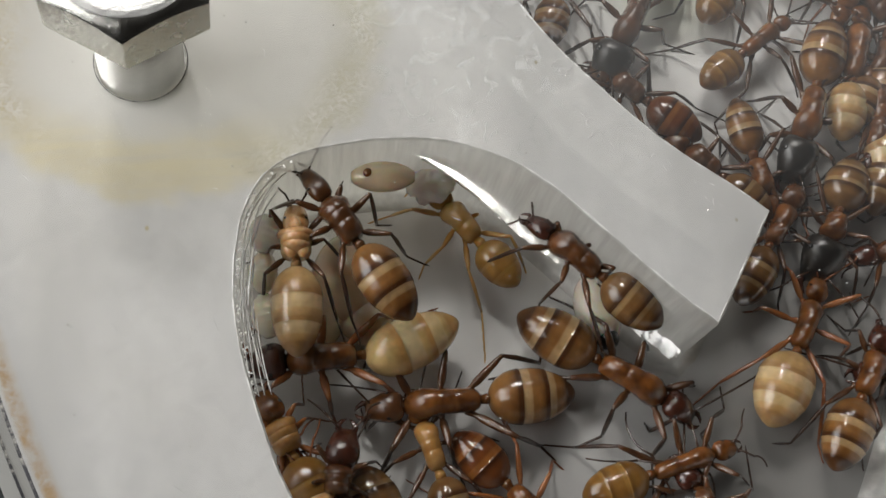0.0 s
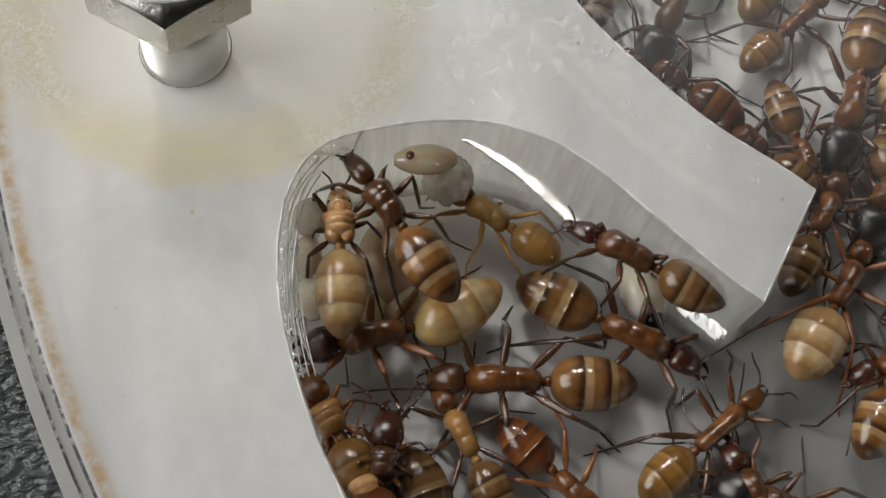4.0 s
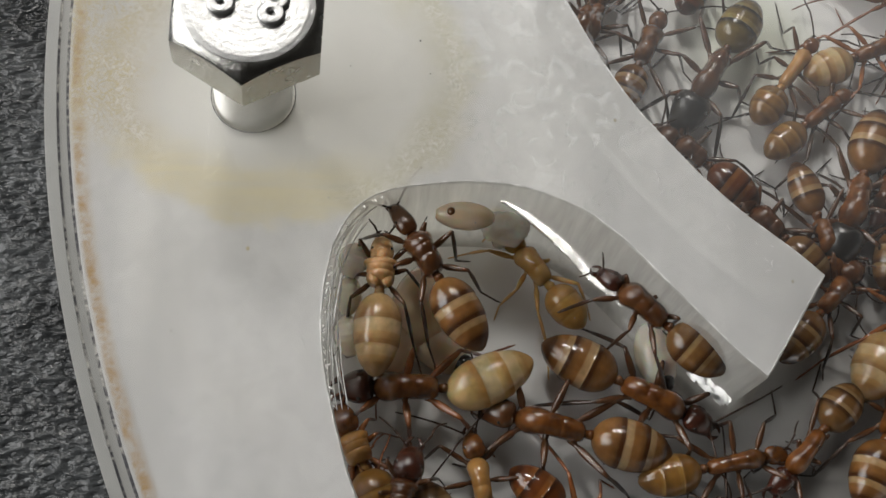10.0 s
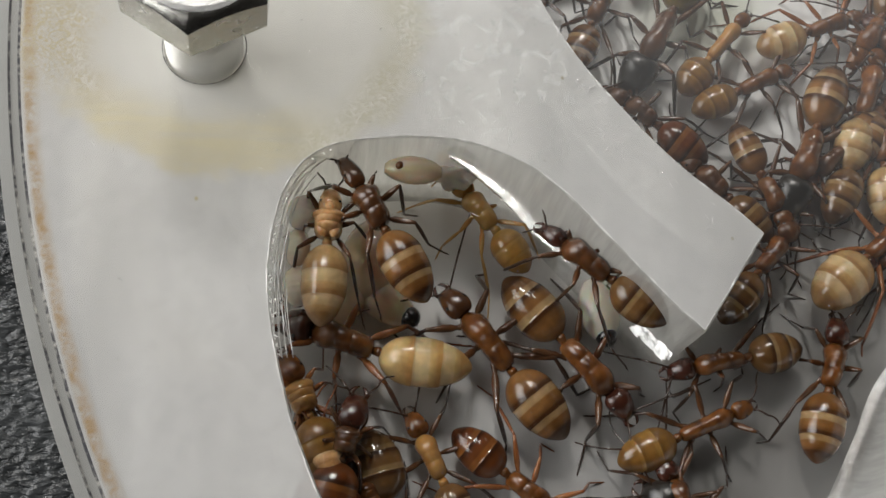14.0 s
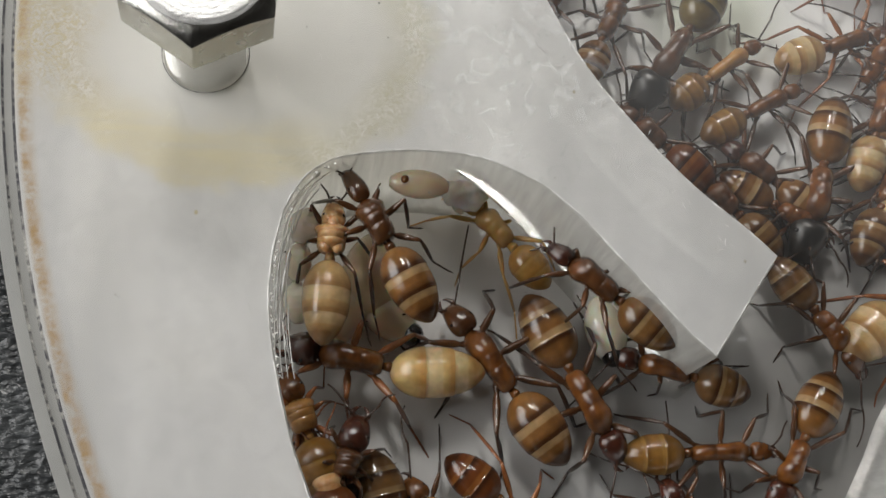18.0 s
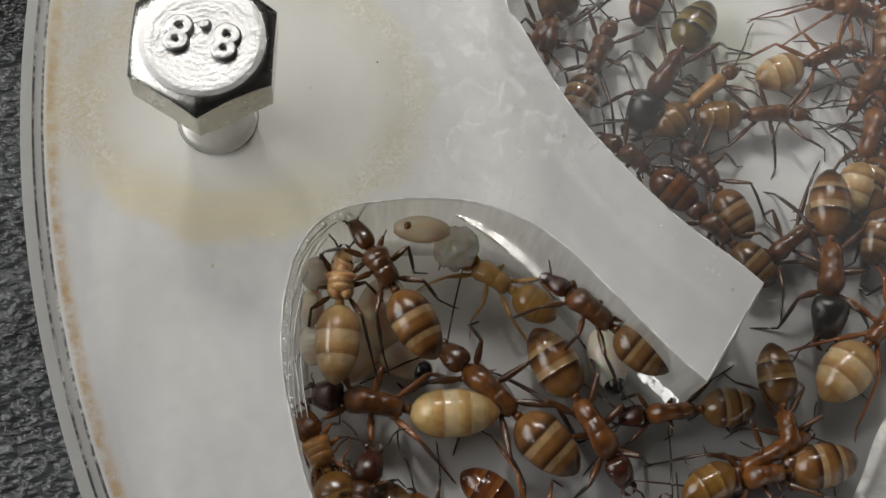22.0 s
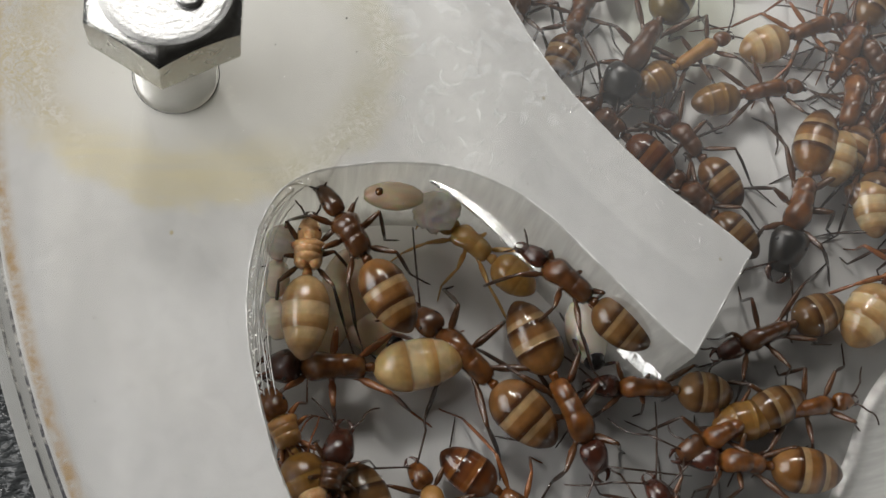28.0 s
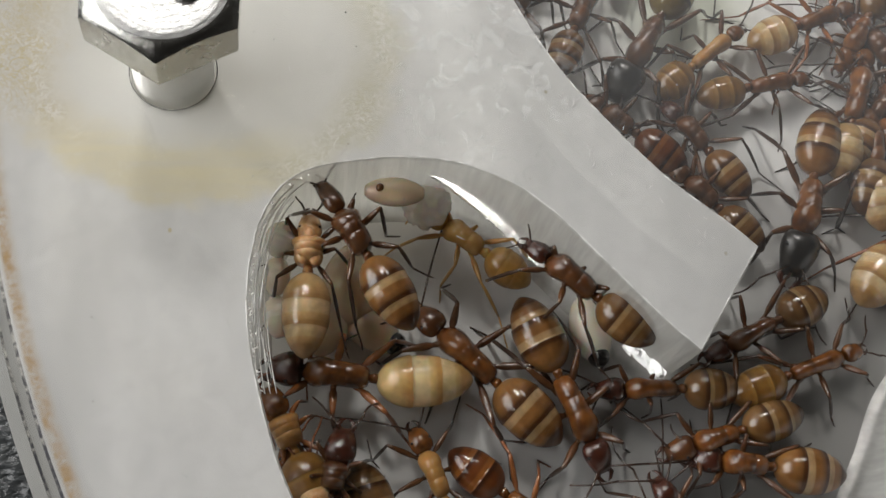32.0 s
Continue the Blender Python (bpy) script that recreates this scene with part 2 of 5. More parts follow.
def cover_material():
    m, nt, b = nodes_of("clear_cover_acrylic")
    out = nt.nodes["Material Output"]
    v = coords(nt)
    tr = nt.nodes.new("ShaderNodeBsdfTransparent")
    tr.inputs[0].default_value = (0.985, 0.985, 0.98, 1)
    gl = nt.nodes.new("ShaderNodeBsdfGlossy")
    gl.inputs["Roughness"].default_value = 0.06
    fr = put(nt, "Fresnel", IOR=1.49)
    mx = nt.nodes.new("ShaderNodeMixShader")
    nt.links.new(fr.outputs[0], mx.inputs[0])
    nt.links.new(tr.outputs[0], mx.inputs[1])
    nt.links.new(gl.outputs[0], mx.inputs[2])
    # condensation film and dried drops
    df = nt.nodes.new("ShaderNodeBsdfDiffuse")
    df.inputs[0].default_value = (0.86, 0.87, 0.88, 1)
    drops = noise_of(nt, v, 0.55, 4, 0.5, 1.5)
    drops = ramp(nt, drops, [(0.56, (0, 0, 0)), (0.60, (1, 1, 1))])
    zone = smooth_band(nt, distance_from(nt, v, 23.0, 3.0, 1.0, 0.65), 11.0, 4.0)
    film = noise_of(nt, v, 0.05, 3, 0.5)
    fac = math_node(nt, 'MULTIPLY', math_node(nt, 'MULTIPLY', drops, zone), 0.13)
    fac = math_node(nt, 'ADD', fac, math_node(nt, 'MULTIPLY', math_node(nt, 'MULTIPLY', film, smooth_band(nt, distance_from(nt, v, 50.0, 16.0, 1.0, 1.0), 40.0, 12.0)), 0.15))
    scr = coords(nt, (1000.0, 260.0, 1000.0))
    hair = put(nt, "TexVoronoi", Scale=0.5)
    hair.feature = 'DISTANCE_TO_EDGE'
    nt.links.new(scr, hair.inputs["Vector"])
    hairline = ramp(nt, hair.outputs["Distance"], [(0.0, (1, 1, 1)), (0.006, (0, 0, 0))])
    gate = ramp(nt, noise_of(nt, v, 0.45, 3), [(0.60, (0, 0, 0)), (0.68, (1, 1, 1))])
    fac = math_node(nt, 'ADD', fac, math_node(nt, 'MULTIPLY', math_node(nt, 'MULTIPLY', hairline, gate), 0.16))
    for size, lim, amt in ((0.55, 0.045, 0.5), (1.5, 0.06, 0.30)):
        du = put(nt, "TexVoronoi", Scale=size)
        nt.links.new(v, du.inputs["Vector"])
        keep = nt.nodes.new("ShaderNodeSeparateColor")
        nt.links.new(du.outputs["Color"], keep.inputs[0])
        dot = ramp(nt, du.outputs["Distance"], [(lim * 0.6, (1, 1, 1)), (lim, (0, 0, 0))])
        sel = math_node(nt, 'GREATER_THAN', keep.outputs[0], 0.72)
        fac = math_node(nt, 'ADD', fac, math_node(nt, 'MULTIPLY', math_node(nt, 'MULTIPLY', dot, sel), amt), 0.0, True)
    m2 = nt.nodes.new("ShaderNodeMixShader")
    nt.links.new(fac, m2.inputs[0])
    nt.links.new(mx.outputs[0], m2.inputs[1])
    nt.links.new(df.outputs[0], m2.inputs[2])
    nt.links.new(m2.outputs[0], out.inputs[0])
    nt.nodes.remove(b)
    return m


def leather_material():
    m, nt, b = nodes_of("black_pebbled_leatherette")
    v = coords(nt, (850.0, 1450.0, 1000.0))
    vo = put(nt, "TexVoronoi", Scale=1.05)
    vo.feature = 'SMOOTH_F1'
    nv = noise_of(nt, v, 0.8, 3)
    off = nt.nodes.new("ShaderNodeVectorMath")
    off.operation = 'ADD'
    sc = nt.nodes.new("ShaderNodeVectorMath")
    sc.operation = 'SCALE'
    nt.links.new(nv, sc.inputs[0])
    sc.inputs["Scale"].default_value = 1.6
    nt.links.new(v, off.inputs[0])
    nt.links.new(sc.outputs[0], off.inputs[1])
    nt.links.new(off.outputs[0], vo.inputs["Vector"])
    pat = noise_of(nt, v, 0.09, 4, 0.6)
    big = noise_of(nt, v, 0.03, 3, 0.6)
    c = mixc(nt, ramp(nt, math_node(nt, 'ADD', math_node(nt, 'MULTIPLY', pat, 0.5), math_node(nt, 'MULTIPLY', big, 0.5)), [(0.42, (0, 0, 0)), (0.60, (1, 1, 1))]), (0.004, 0.0045, 0.005), (0.045, 0.048, 0.050))
    nt.links.new(c, b.inputs["Base Color"])
    b.inputs["Roughness"].default_value = 0.22
    b.inputs["Specular IOR Level"].default_value = 0.32
    h = math_node(nt, 'ADD', vo.outputs["Distance"], math_node(nt, 'MULTIPLY', noise_of(nt, v, 2.2, 2), 0.18))
    bump(nt, b, h, 0.8, 0.0007)
    return m


def steel_material(name, rough, tone):
    m, nt, b = nodes_of(name)
    v = coords(nt)
    n = noise_of(nt, v, 0.9, 5, 0.65)
    c = mixc(nt, n, tuple(0.86 * t for t in tone), tone)
    nt.links.new(c, b.inputs["Base Color"])
    b.inputs["Metallic"].default_value = 1.0
    rr = math_node(nt, 'ADD', math_node(nt, 'MULTIPLY', n, 0.26), rough - 0.13)
    nt.links.new(rr, b.inputs["Roughness"])
    bump(nt, b, noise_of(nt, v, 2.2, 5, 0.7), 0.36, 0.0002)
    return m


def chitin(name, lo, hi, rough=0.26, sss=0.15, coat=0.5, glow=0.0, clear=0.0):
    m, nt, b = nodes_of(name)
    v = coords(nt)
    n = noise_of(nt, v, 0.9, 4, 0.6)
    f = noise_of(nt, v, 9.0, 3, 0.6)
    c = mixc(nt, ramp(nt, n, [(0.3, (0, 0, 0)), (0.7, (1, 1, 1))]), lo, hi)
    nt.links.new(c, b.inputs["Base Color"])
    b.inputs["Roughness"].default_value = rough
    b.inputs["Specular IOR Level"].default_value = 0.2
    b.inputs["Subsurface Weight"].default_value = sss
    b.inputs["Subsurface Radius"].default_value = (1.0, 0.45, 0.2)
    b.inputs["Subsurface Scale"].default_value = 0.0006
    bump(nt, b, f, 0.28, 0.00008)
    if glow:
        let_through(nt, b, c, glow, clear)
    if coat:
        gloss_over(nt, 0.20 - 0.12 * coat, 1.50, b.inputs["Normal"].links[0].from_socket)
    return m


TERGITES = (0.10, 0.34, 0.64)    # hind edges of the abdomen's plates, from its tip to its waist


def gaster_material(name, pale, mid, dark, amount=1.0, sss=0.30, through_it=0.42, clear=0.17, membrane=0.30):
    """Cross-banded abdomen: each plate is tan in front, amber further back and dark along its hind edge, with a thin pale seam."""
    m, nt, b = nodes_of(name)
    v = coords(nt)
    g = nt.nodes.new("ShaderNodeTexCoord")
    s = nt.nodes.new("ShaderNodeSeparateXYZ")
    nt.links.new(g.outputs["Generated"], s.inputs[0])
    n = noise_of(nt, v, 0.7, 3)
    x = math_node(nt, 'ADD', s.outputs[0], math_node(nt, 'MULTIPLY', math_node(nt, 'SUBTRACT', n, 0.5), 0.022))
    skin = tuple(0.72 * p + 0.28 * q for p, q in zip(pale, mid))
    stops = [(0.0, tuple(0.5 * p + 0.3 * q for p, q in zip(dark, mid)))]
    edges = (*TERGITES, 1.0)
    brown = tuple(0.55 * p + 0.45 * q for p, q in zip(dark, mid))
    for e, f in zip(edges, edges[1:]):
        w = f - e
        stops += [(e + 0.006, dark), (e + 0.10 * w + 0.01, dark), (e + 0.22 * w, brown), (e + 0.42 * w, mid)]
        stops += [(f - 0.02, mid)] if f == 1.0 else [(f - membrane * w - 0.06 * w, mid), (f - membrane * w, skin), (f - 0.004, pale)]
    c = ramp(nt, x, stops)
    flat = mixc(nt, n, mid, pale)
    c = mixc(nt, amount, flat, c)
    c = mixc(nt, 1.0, c, (1.04, 0.93, 0.80), 'MULTIPLY')
    blot = ramp(nt, noise_of(nt, v, 1.6, 4, 0.65), [(0.40, (0.84,) * 3), (0.62, (1.0,) * 3)])
    c = mixc(nt, 1.0, c, blot, 'MULTIPLY')
    organs = ramp(nt, noise_of(nt, v, 0.32, 3, 0.5), [(0.36, (0.62, 0.58, 0.50)), (0.60, (1.0, 1.0, 1.0))])
    c = mixc(nt, amount, c, mixc(nt, 1.0, c, organs, 'MULTIPLY'))
    nt.links.new(c, b.inputs["Base Color"])
    b.inputs["Roughness"].default_value = 0.30
    b.inputs["Specular IOR Level"].default_value = 0.2
    b.inputs["Subsurface Weight"].default_value = sss
    b.inputs["Subsurface Radius"].default_value = (1.0, 0.55, 0.25)
    b.inputs["Subsurface Scale"].default_value = 0.0010
    fine = put(nt, "TexWave", Scale=9.0, Distortion=1.5, Detail=2.0)
    nt.links.new(v, fine.inputs["Vector"])
    bump(nt, b, math_node(nt, 'ADD', noise_of(nt, v, 3.0, 4), math_node(nt, 'MULTIPLY', fine.outputs[1], 0.12)), 0.10, 0.00010)
    let_through(nt, b, c, through_it, clear)
    gloss_over(nt, 0.07, 1.52, b.inputs["Normal"].links[0].from_socket)
    return m


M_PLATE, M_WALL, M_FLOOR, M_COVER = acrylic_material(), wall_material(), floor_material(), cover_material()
M_TABLE = leather_material()
M_WHITE, _nt, _b = nodes_of("white_backing")
_nt.links.new(mixc(_nt, noise_of(_nt, coords(_nt), 0.08, 4), (0.88, 0.88, 0.87), (0.94, 0.94, 0.93)), _b.inputs["Base Color"])
_b.inputs["Roughness"].default_value = 0.5
# white finish of the facets that are added as glints
M_GLINT, _nt, _b = nodes_of("glint_facet_white")
_f = noise_of(_nt, coords(_nt, (2200.0, 2200.0, 200.0)), 0.8, 4, 0.7)
_nt.links.new(mixc(_nt, _f, (0.90, 0.90, 0.89), (0.98, 0.98, 0.97)), _b.inputs["Base Color"])
_b.inputs["Roughness"].default_value = 0.26
_b.inputs["Metallic"].default_value = 0.15
bump(_nt, _b, _f, 0.12, 0.0002)
# near-mirror finish so the added streak steps flash
M_STREAK, _nt, _b = nodes_of("streak_mirror")
_nt.links.new(mixc(_nt, noise_of(_nt, coords(_nt), 0.8, 4), (0.86, 0.86, 0.85), (0.97, 0.97, 0.96)), _b.inputs["Base Color"])
_b.inputs["Roughness"].default_value = 0.2
_b.inputs["Metallic"].default_value = 0.9
M_RIM, _nt, _b = nodes_of("clear_rim_acrylic")
_c = mixc(_nt, noise_of(_nt, coords(_nt), 0.25, 4), (0.58, 0.58, 0.565), (0.72, 0.72, 0.70))
_nt.links.new(_c, _b.inputs["Base Color"])
_b.inputs["Roughness"].default_value = 0.3
let_through(_nt, _b, _c, 0.35, 0.50)
# white of the edge highlight, the strands and the scratches
M_GLINT_SCRATCH = chitin("white_glint_and_scratch", (0.58, 0.58, 0.57), (0.80, 0.80, 0.79), 0.15, 0.0, 1.0)
M_PLASTER, _nt, _b = nodes_of("dim_room_paint")
_nt.links.new(mixc(_nt, noise_of(_nt, coords(_nt, 1.0), 6.0, 4), (0.10, 0.095, 0.09), (0.15, 0.14, 0.13)), _b.inputs["Base Color"])
_b.inputs["Roughness"].default_value = 0.8
M_STEEL = steel_material("zinc_plated_steel", 0.24, (0.66, 0.655, 0.62))
# lighter than the head: the white plate's reflection is put into the tone
M_SHANK = steel_material("zinc_shank_with_reflection", 0.42, (0.92, 0.91, 0.87))
M_STAMP = steel_material("worn_stamped_steel", 0.40, (0.52, 0.52, 0.515))
_nt = M_STAMP.node_tree
_w = put(_nt, "TexWave", Scale=0.75, Distortion=1.6, Detail=2.0)
_w.wave_type = 'RINGS'
_w.rings_direction = 'Z'
_nt.links.new(coords(_nt), _w.inputs["Vector"])
_h = math_node(_nt, 'ADD', math_node(_nt, 'MULTIPLY', _w.outputs[1], 0.08), noise_of(_nt, coords(_nt), 1.4, 5, 0.7))
bump(_nt, _nt.nodes["Principled BSDF"], _h, 0.22, 0.0004)
# speckled dark tone of the refracted rim lines and the hole's edge
M_DARK_LINE, _nt, _b = nodes_of("speckled_dark_line")
_g = math_node(_nt, 'ADD', math_node(_nt, 'MULTIPLY', noise_of(_nt, coords(_nt), 1.6, 4, 0.7), 0.6), math_node(_nt, 'MULTIPLY', noise_of(_nt, coords(_nt), 0.10, 3), 0.4))
_nt.links.new(ramp(_nt, _g, [(0.46, (0.035, 0.035, 0.042)), (0.62, (0.42, 0.41, 0.38))]), _b.inputs["Base Color"])
_b.inputs["Roughness"].default_value = 0.8
HEADS = {
    "brown": chitin("brown_chitin", (0.040, 0.015, 0.006), (0.115, 0.044, 0.014), 0.22, 0.2, 0.7),
    "black": chitin("black_chitin", (0.005, 0.005, 0.005), (0.018, 0.014, 0.011), 0.30, 0.0, 0.25),
    "dark": chitin("dark_red_chitin", (0.024, 0.008, 0.005), (0.065, 0.017, 0.008), 0.24, 0.15, 0.9),
    "red": chitin("red_brown_chitin", (0.055, 0.018, 0.005), (0.25, 0.092, 0.021), 0.24, 0.25, 0.9, 0.25),
    "amber": chitin("amber_chitin", (0.36, 0.175, 0.048), (0.52, 0.28, 0.09), 0.26, 0.3, 0.5, 0.3),
    "honey": chitin("honey_chitin", (0.52, 0.29, 0.085), (0.66, 0.42, 0.15), 0.24, 0.35, 0.7, 0.35, 0.1),
    "orange": chitin("pale_orange_chitin", (0.48, 0.22, 0.07), (0.84, 0.57, 0.30), 0.18, 0.35, 0.9, 0.25),
}
LIMB = {
    "dark": chitin("dark_leg_chitin", (0.014, 0.008, 0.005), (0.042, 0.018, 0.009), 0.34, 0.0, 0.2),
    "red": chitin("red_leg_chitin", (0.11, 0.035, 0.014), (0.22, 0.075, 0.025), 0.3, 0.0),
    "honey": chitin("honey_leg_chitin", (0.46, 0.27, 0.085), (0.58, 0.36, 0.13), 0.3, 0.1),
    "amber": chitin("amber_leg_chitin", (0.30, 0.15, 0.045), (0.44, 0.24, 0.08), 0.3, 0.1),
}
FEMUR = {
    "dark": chitin("brown_thigh_chitin", (0.035, 0.014, 0.006), (0.105, 0.042, 0.014), 0.3, 0.2, 0.3),
    "red": chitin("orange_thigh_chitin", (0.16, 0.055, 0.018), (0.28, 0.11, 0.036), 0.25, 0.2),
    "amber": LIMB["amber"],
    "honey": HEADS["honey"],
}
GASTER = {
    "banded": gaster_material("banded_amber_gaster", (0.70, 0.54, 0.33), (0.40, 0.215, 0.080), (0.105, 0.044, 0.016)),
    "hazel": gaster_material("hazel_banded_gaster", (0.56, 0.42, 0.24), (0.34, 0.20, 0.086), (0.115, 0.055, 0.024), membrane=0.24),
    "pale": gaster_material("pale_swollen_gaster", (0.95, 0.87, 0.62), (0.86, 0.68, 0.34), (0.58, 0.32, 0.085), 0.75, 0.4, 0.38, 0.0, 0.55),
    "cream": gaster_material("cream_gaster", (0.88, 0.77, 0.54), (0.70, 0.50, 0.25), (0.34, 0.17, 0.05), 0.7, 0.4, 0.36, 0.08, 0.5),
    "rust": gaster_material("rust_brown_gaster", (0.44, 0.19, 0.055), (0.28, 0.095, 0.026), (0.09, 0.030, 0.011)),
    "amber": gaster_material("amber_gaster", (0.46, 0.29, 0.095), (0.36, 0.20, 0.055), (0.17, 0.085, 0.023), 0.7, 0.3, 0.36, 0.14, 0.2),
    "honey": gaster_material("honey_gaster", (0.66, 0.46, 0.18), (0.58, 0.36, 0.11), (0.40, 0.22, 0.06), 0.5, 0.4, 0.38, 0.1, 0.2),
    "green": gaster_material("greenish_banded_gaster", (0.44, 0.38, 0.15), (0.28, 0.22, 0.075), (0.045, 0.034, 0.018)),
}
M_EYE = chitin("eye_black", (0.006, 0.006, 0.006), (0.012, 0.010, 0.010), 0.15, 0.0)
M_BROOD = chitin("milky_brood_skin", (0.80, 0.72, 0.58), (0.90, 0.84, 0.72), 0.22, 0.4, 0.7, 0.3)
M_BROOD2 = chitin("amber_brood_skin", (0.76, 0.60, 0.42), (0.88, 0.75, 0.56), 0.24, 0.5, 0.7, 0.35, 0.10)
M_SILK = chitin("white_silk_and_skin", (0.82, 0.77, 0.70), (0.95, 0.92, 0.87), 0.30, 0.5, 0.6, 0.4, 0.08)

for _m in (M_BROOD, M_BROOD2, M_SILK):
    _b = _m.node_tree.nodes["Principled BSDF"]
    _b.inputs["Subsurface Scale"].default_value = 0.0014


# ---------------------------------------------------------------- building helpers
def mesh_from(name, bm, mats, smooth=True):
    me = bpy.data.meshes.new(name)
    bmesh.ops.scale(bm, vec=(K, K, K), verts=bm.verts)
    bmesh.ops.recalc_face_normals(bm, faces=bm.faces)
    bm.to_mesh(me)
    bm.free()
    for m in (mats if isinstance(mats, (list, tuple)) else [mats]):
        me.materials.append(m)
    if smooth:
        me.polygons.foreach_set("use_smooth", [True] * len(me.polygons))
    return me


def part(name, bm, mats, parent, label="", at=(0, 0, 0), turn=(0, 0, 0), smooth=True):
    ob = new(name, mesh_from(name, bm, mats, smooth))
    ob.parent = parent
    ob.matrix_basis = pose(at[0] * K, at[1] * K, at[2] * K, *turn)
    if label:
        ob["label"] = label
    return ob


def empty(name, m):
    ob = new(name)
    ob.empty_display_size = 0.002
    ob.matrix_basis = m
    return ob


def tube(bm, pts, radii, sides=7, flat=1.0):
    """A tapered tube along pts."""
    rings = []
    n = len(pts)
    for i, (p, r) in enumerate(zip(pts, radii)):
        a = Vector(pts[max(i - 1, 0)])
        b = Vector(pts[min(i + 1, n - 1)])
        t = (b - a).normalized()
        u = t.cross(Vector((0, 0, 1)))
        u = u.normalized() if u.length > 1e-4 else Vector((0, 1, 0))
        w = u.cross(t).normalized()
        ring = []
        for k in range(sides):
            q = 2 * math.pi * k / sides
            ring.append(bm.verts.new(Vector(p) + u * (r * math.cos(q)) + w * (r * flat * math.sin(q))))
        rings.append(ring)
    for ra, rb in zip(rings, rings[1:]):
        for k in range(sides):
            bm.faces.new((ra[k], ra[(k + 1) % sides], rb[(k + 1) % sides], rb[k]))
    bm.faces.new(rings[0][::-1])
    bm.faces.new(rings[-1])
    return bm


def loft(stations, sides=20):
    """Rings along x: (x, half width, half height, z middle)."""
    bm = bmesh.new()
    rings = []
    for x, w, h, z in stations:
        rings.append([bm.verts.new((x, w * math.cos(2 * math.pi * k / sides), z + h * math.sin(2 * math.pi * k / sides))) for k in range(sides)])
    for ra, rb in zip(rings, rings[1:]):
        for k in range(sides):
            bm.faces.new((ra[k], ra[(k + 1) % sides], rb[(k + 1) % sides], rb[k]))
    bm.faces.new(rings[0])
    bm.faces.new(rings[-1][::-1])
    return bm


def ring_loop(r, n, cx=0.0, cy=0.0):
    return [(cx + r * math.cos(2 * math.pi * k / n), cy + r * math.sin(2 * math.pi * k / n)) for k in range(n)]


def sheet(loops, z):
    """A flat face between an outer loop and the holes in it."""
    bm = bmesh.new()
    edges = []
    for lp in loops:
        vs = [bm.verts.new((x, y, z)) for x, y in lp]
        edges += [bm.edges.new((vs[i], vs[(i + 1) % len(vs)])) for i in range(len(vs))]
    bmesh.ops.triangle_fill(bm, use_beauty=True, use_dissolve=False, edges=edges)
    return bm


def add_wall(bm, lp, levels, inward=0.0):
    """Upright wall under a loop; levels: (z, inset)."""
    rings = []
    n = len(lp)
    for z, inset in levels:
        ring = []
        for i, (x, y) in enumerate(lp):
            ax, ay = lp[i - 1]
            bx, by = lp[(i + 1) % n]
            t = Vector((bx - ax, by - ay)).normalized()
            ring.append(bm.verts.new((x - t.y * inset, y + t.x * inset, z)))
        rings.append(ring)
    for ra, rb in zip(rings, rings[1:]):
        for i in range(n):
            bm.faces.new((ra[i], ra[(i + 1) % n], rb[(i + 1) % n], rb[i]))


def rounded(points, step=0.55, corners=()):
    """A smooth closed outline through points; corners stay sharp."""
    out = []
    n = len(points)
    for i in range(n):
        p0, p1, p2, p3 = (Vector(points[(i + k) % n]) for k in (-1, 0, 1, 2))
        if i in corners:
            p0 = p1 * 2 - p2
        if (i + 1) % n in corners:
            p3 = p2 * 2 - p1
        m = max(2, int((p2 - p1).length / step))
        for k in range(m):
            t = k / m
            q = 0.5 * ((2 * p1) + (p2 - p0) * t + (2 * p0 - 5 * p1 + 4 * p2 - p3) * t * t + (3 * p1 - p0 - 3 * p2 + p3) * t ** 3)
            out.append((q.x, q.y))
    return out


# ---------------------------------------------------------------- table
def tabletop():
    bm = bmesh.new()
    bmesh.ops.create_cube(bm, size=1.0)
    bmesh.ops.scale(bm, vec=(1110, 1200, 30), verts=bm.verts)
    bmesh.ops.bevel(bm, geom=bm.edges[:], offset=4, segments=3, affect='EDGES')
    ob = new("tabletop", mesh_from("tabletop", bm, M_TABLE, False))
    ob.location = (0.325, 0.0, -0.015)
    tagged(ob, "black pebbled leather-like tabletop under the nest", "table", kind="structure")
    return ob


tabletop()


def box(bm, x0, x1, y0, y1, z0, z1):
    v = [bm.verts.new((x, y, z)) for x in (x0, x1) for y in (y0, y1) for z in (z0, z1)]
    for f in ((0, 1, 3, 2), (4, 6, 7, 5), (0, 4, 5, 1), (2, 3, 7, 6), (0, 2, 6, 4), (1, 5, 7, 3)):
        bm.faces.new([v[i] for i in f])


def structure(name, boxes, mat, label, category):
    """A plain piece of the room, in millimetres."""
    bm = bmesh.new()
    for bx in boxes:
        box(bm, *bx)
    return tagged(new(name, mesh_from(name, bm, mat, False)), label, category, kind="structure")


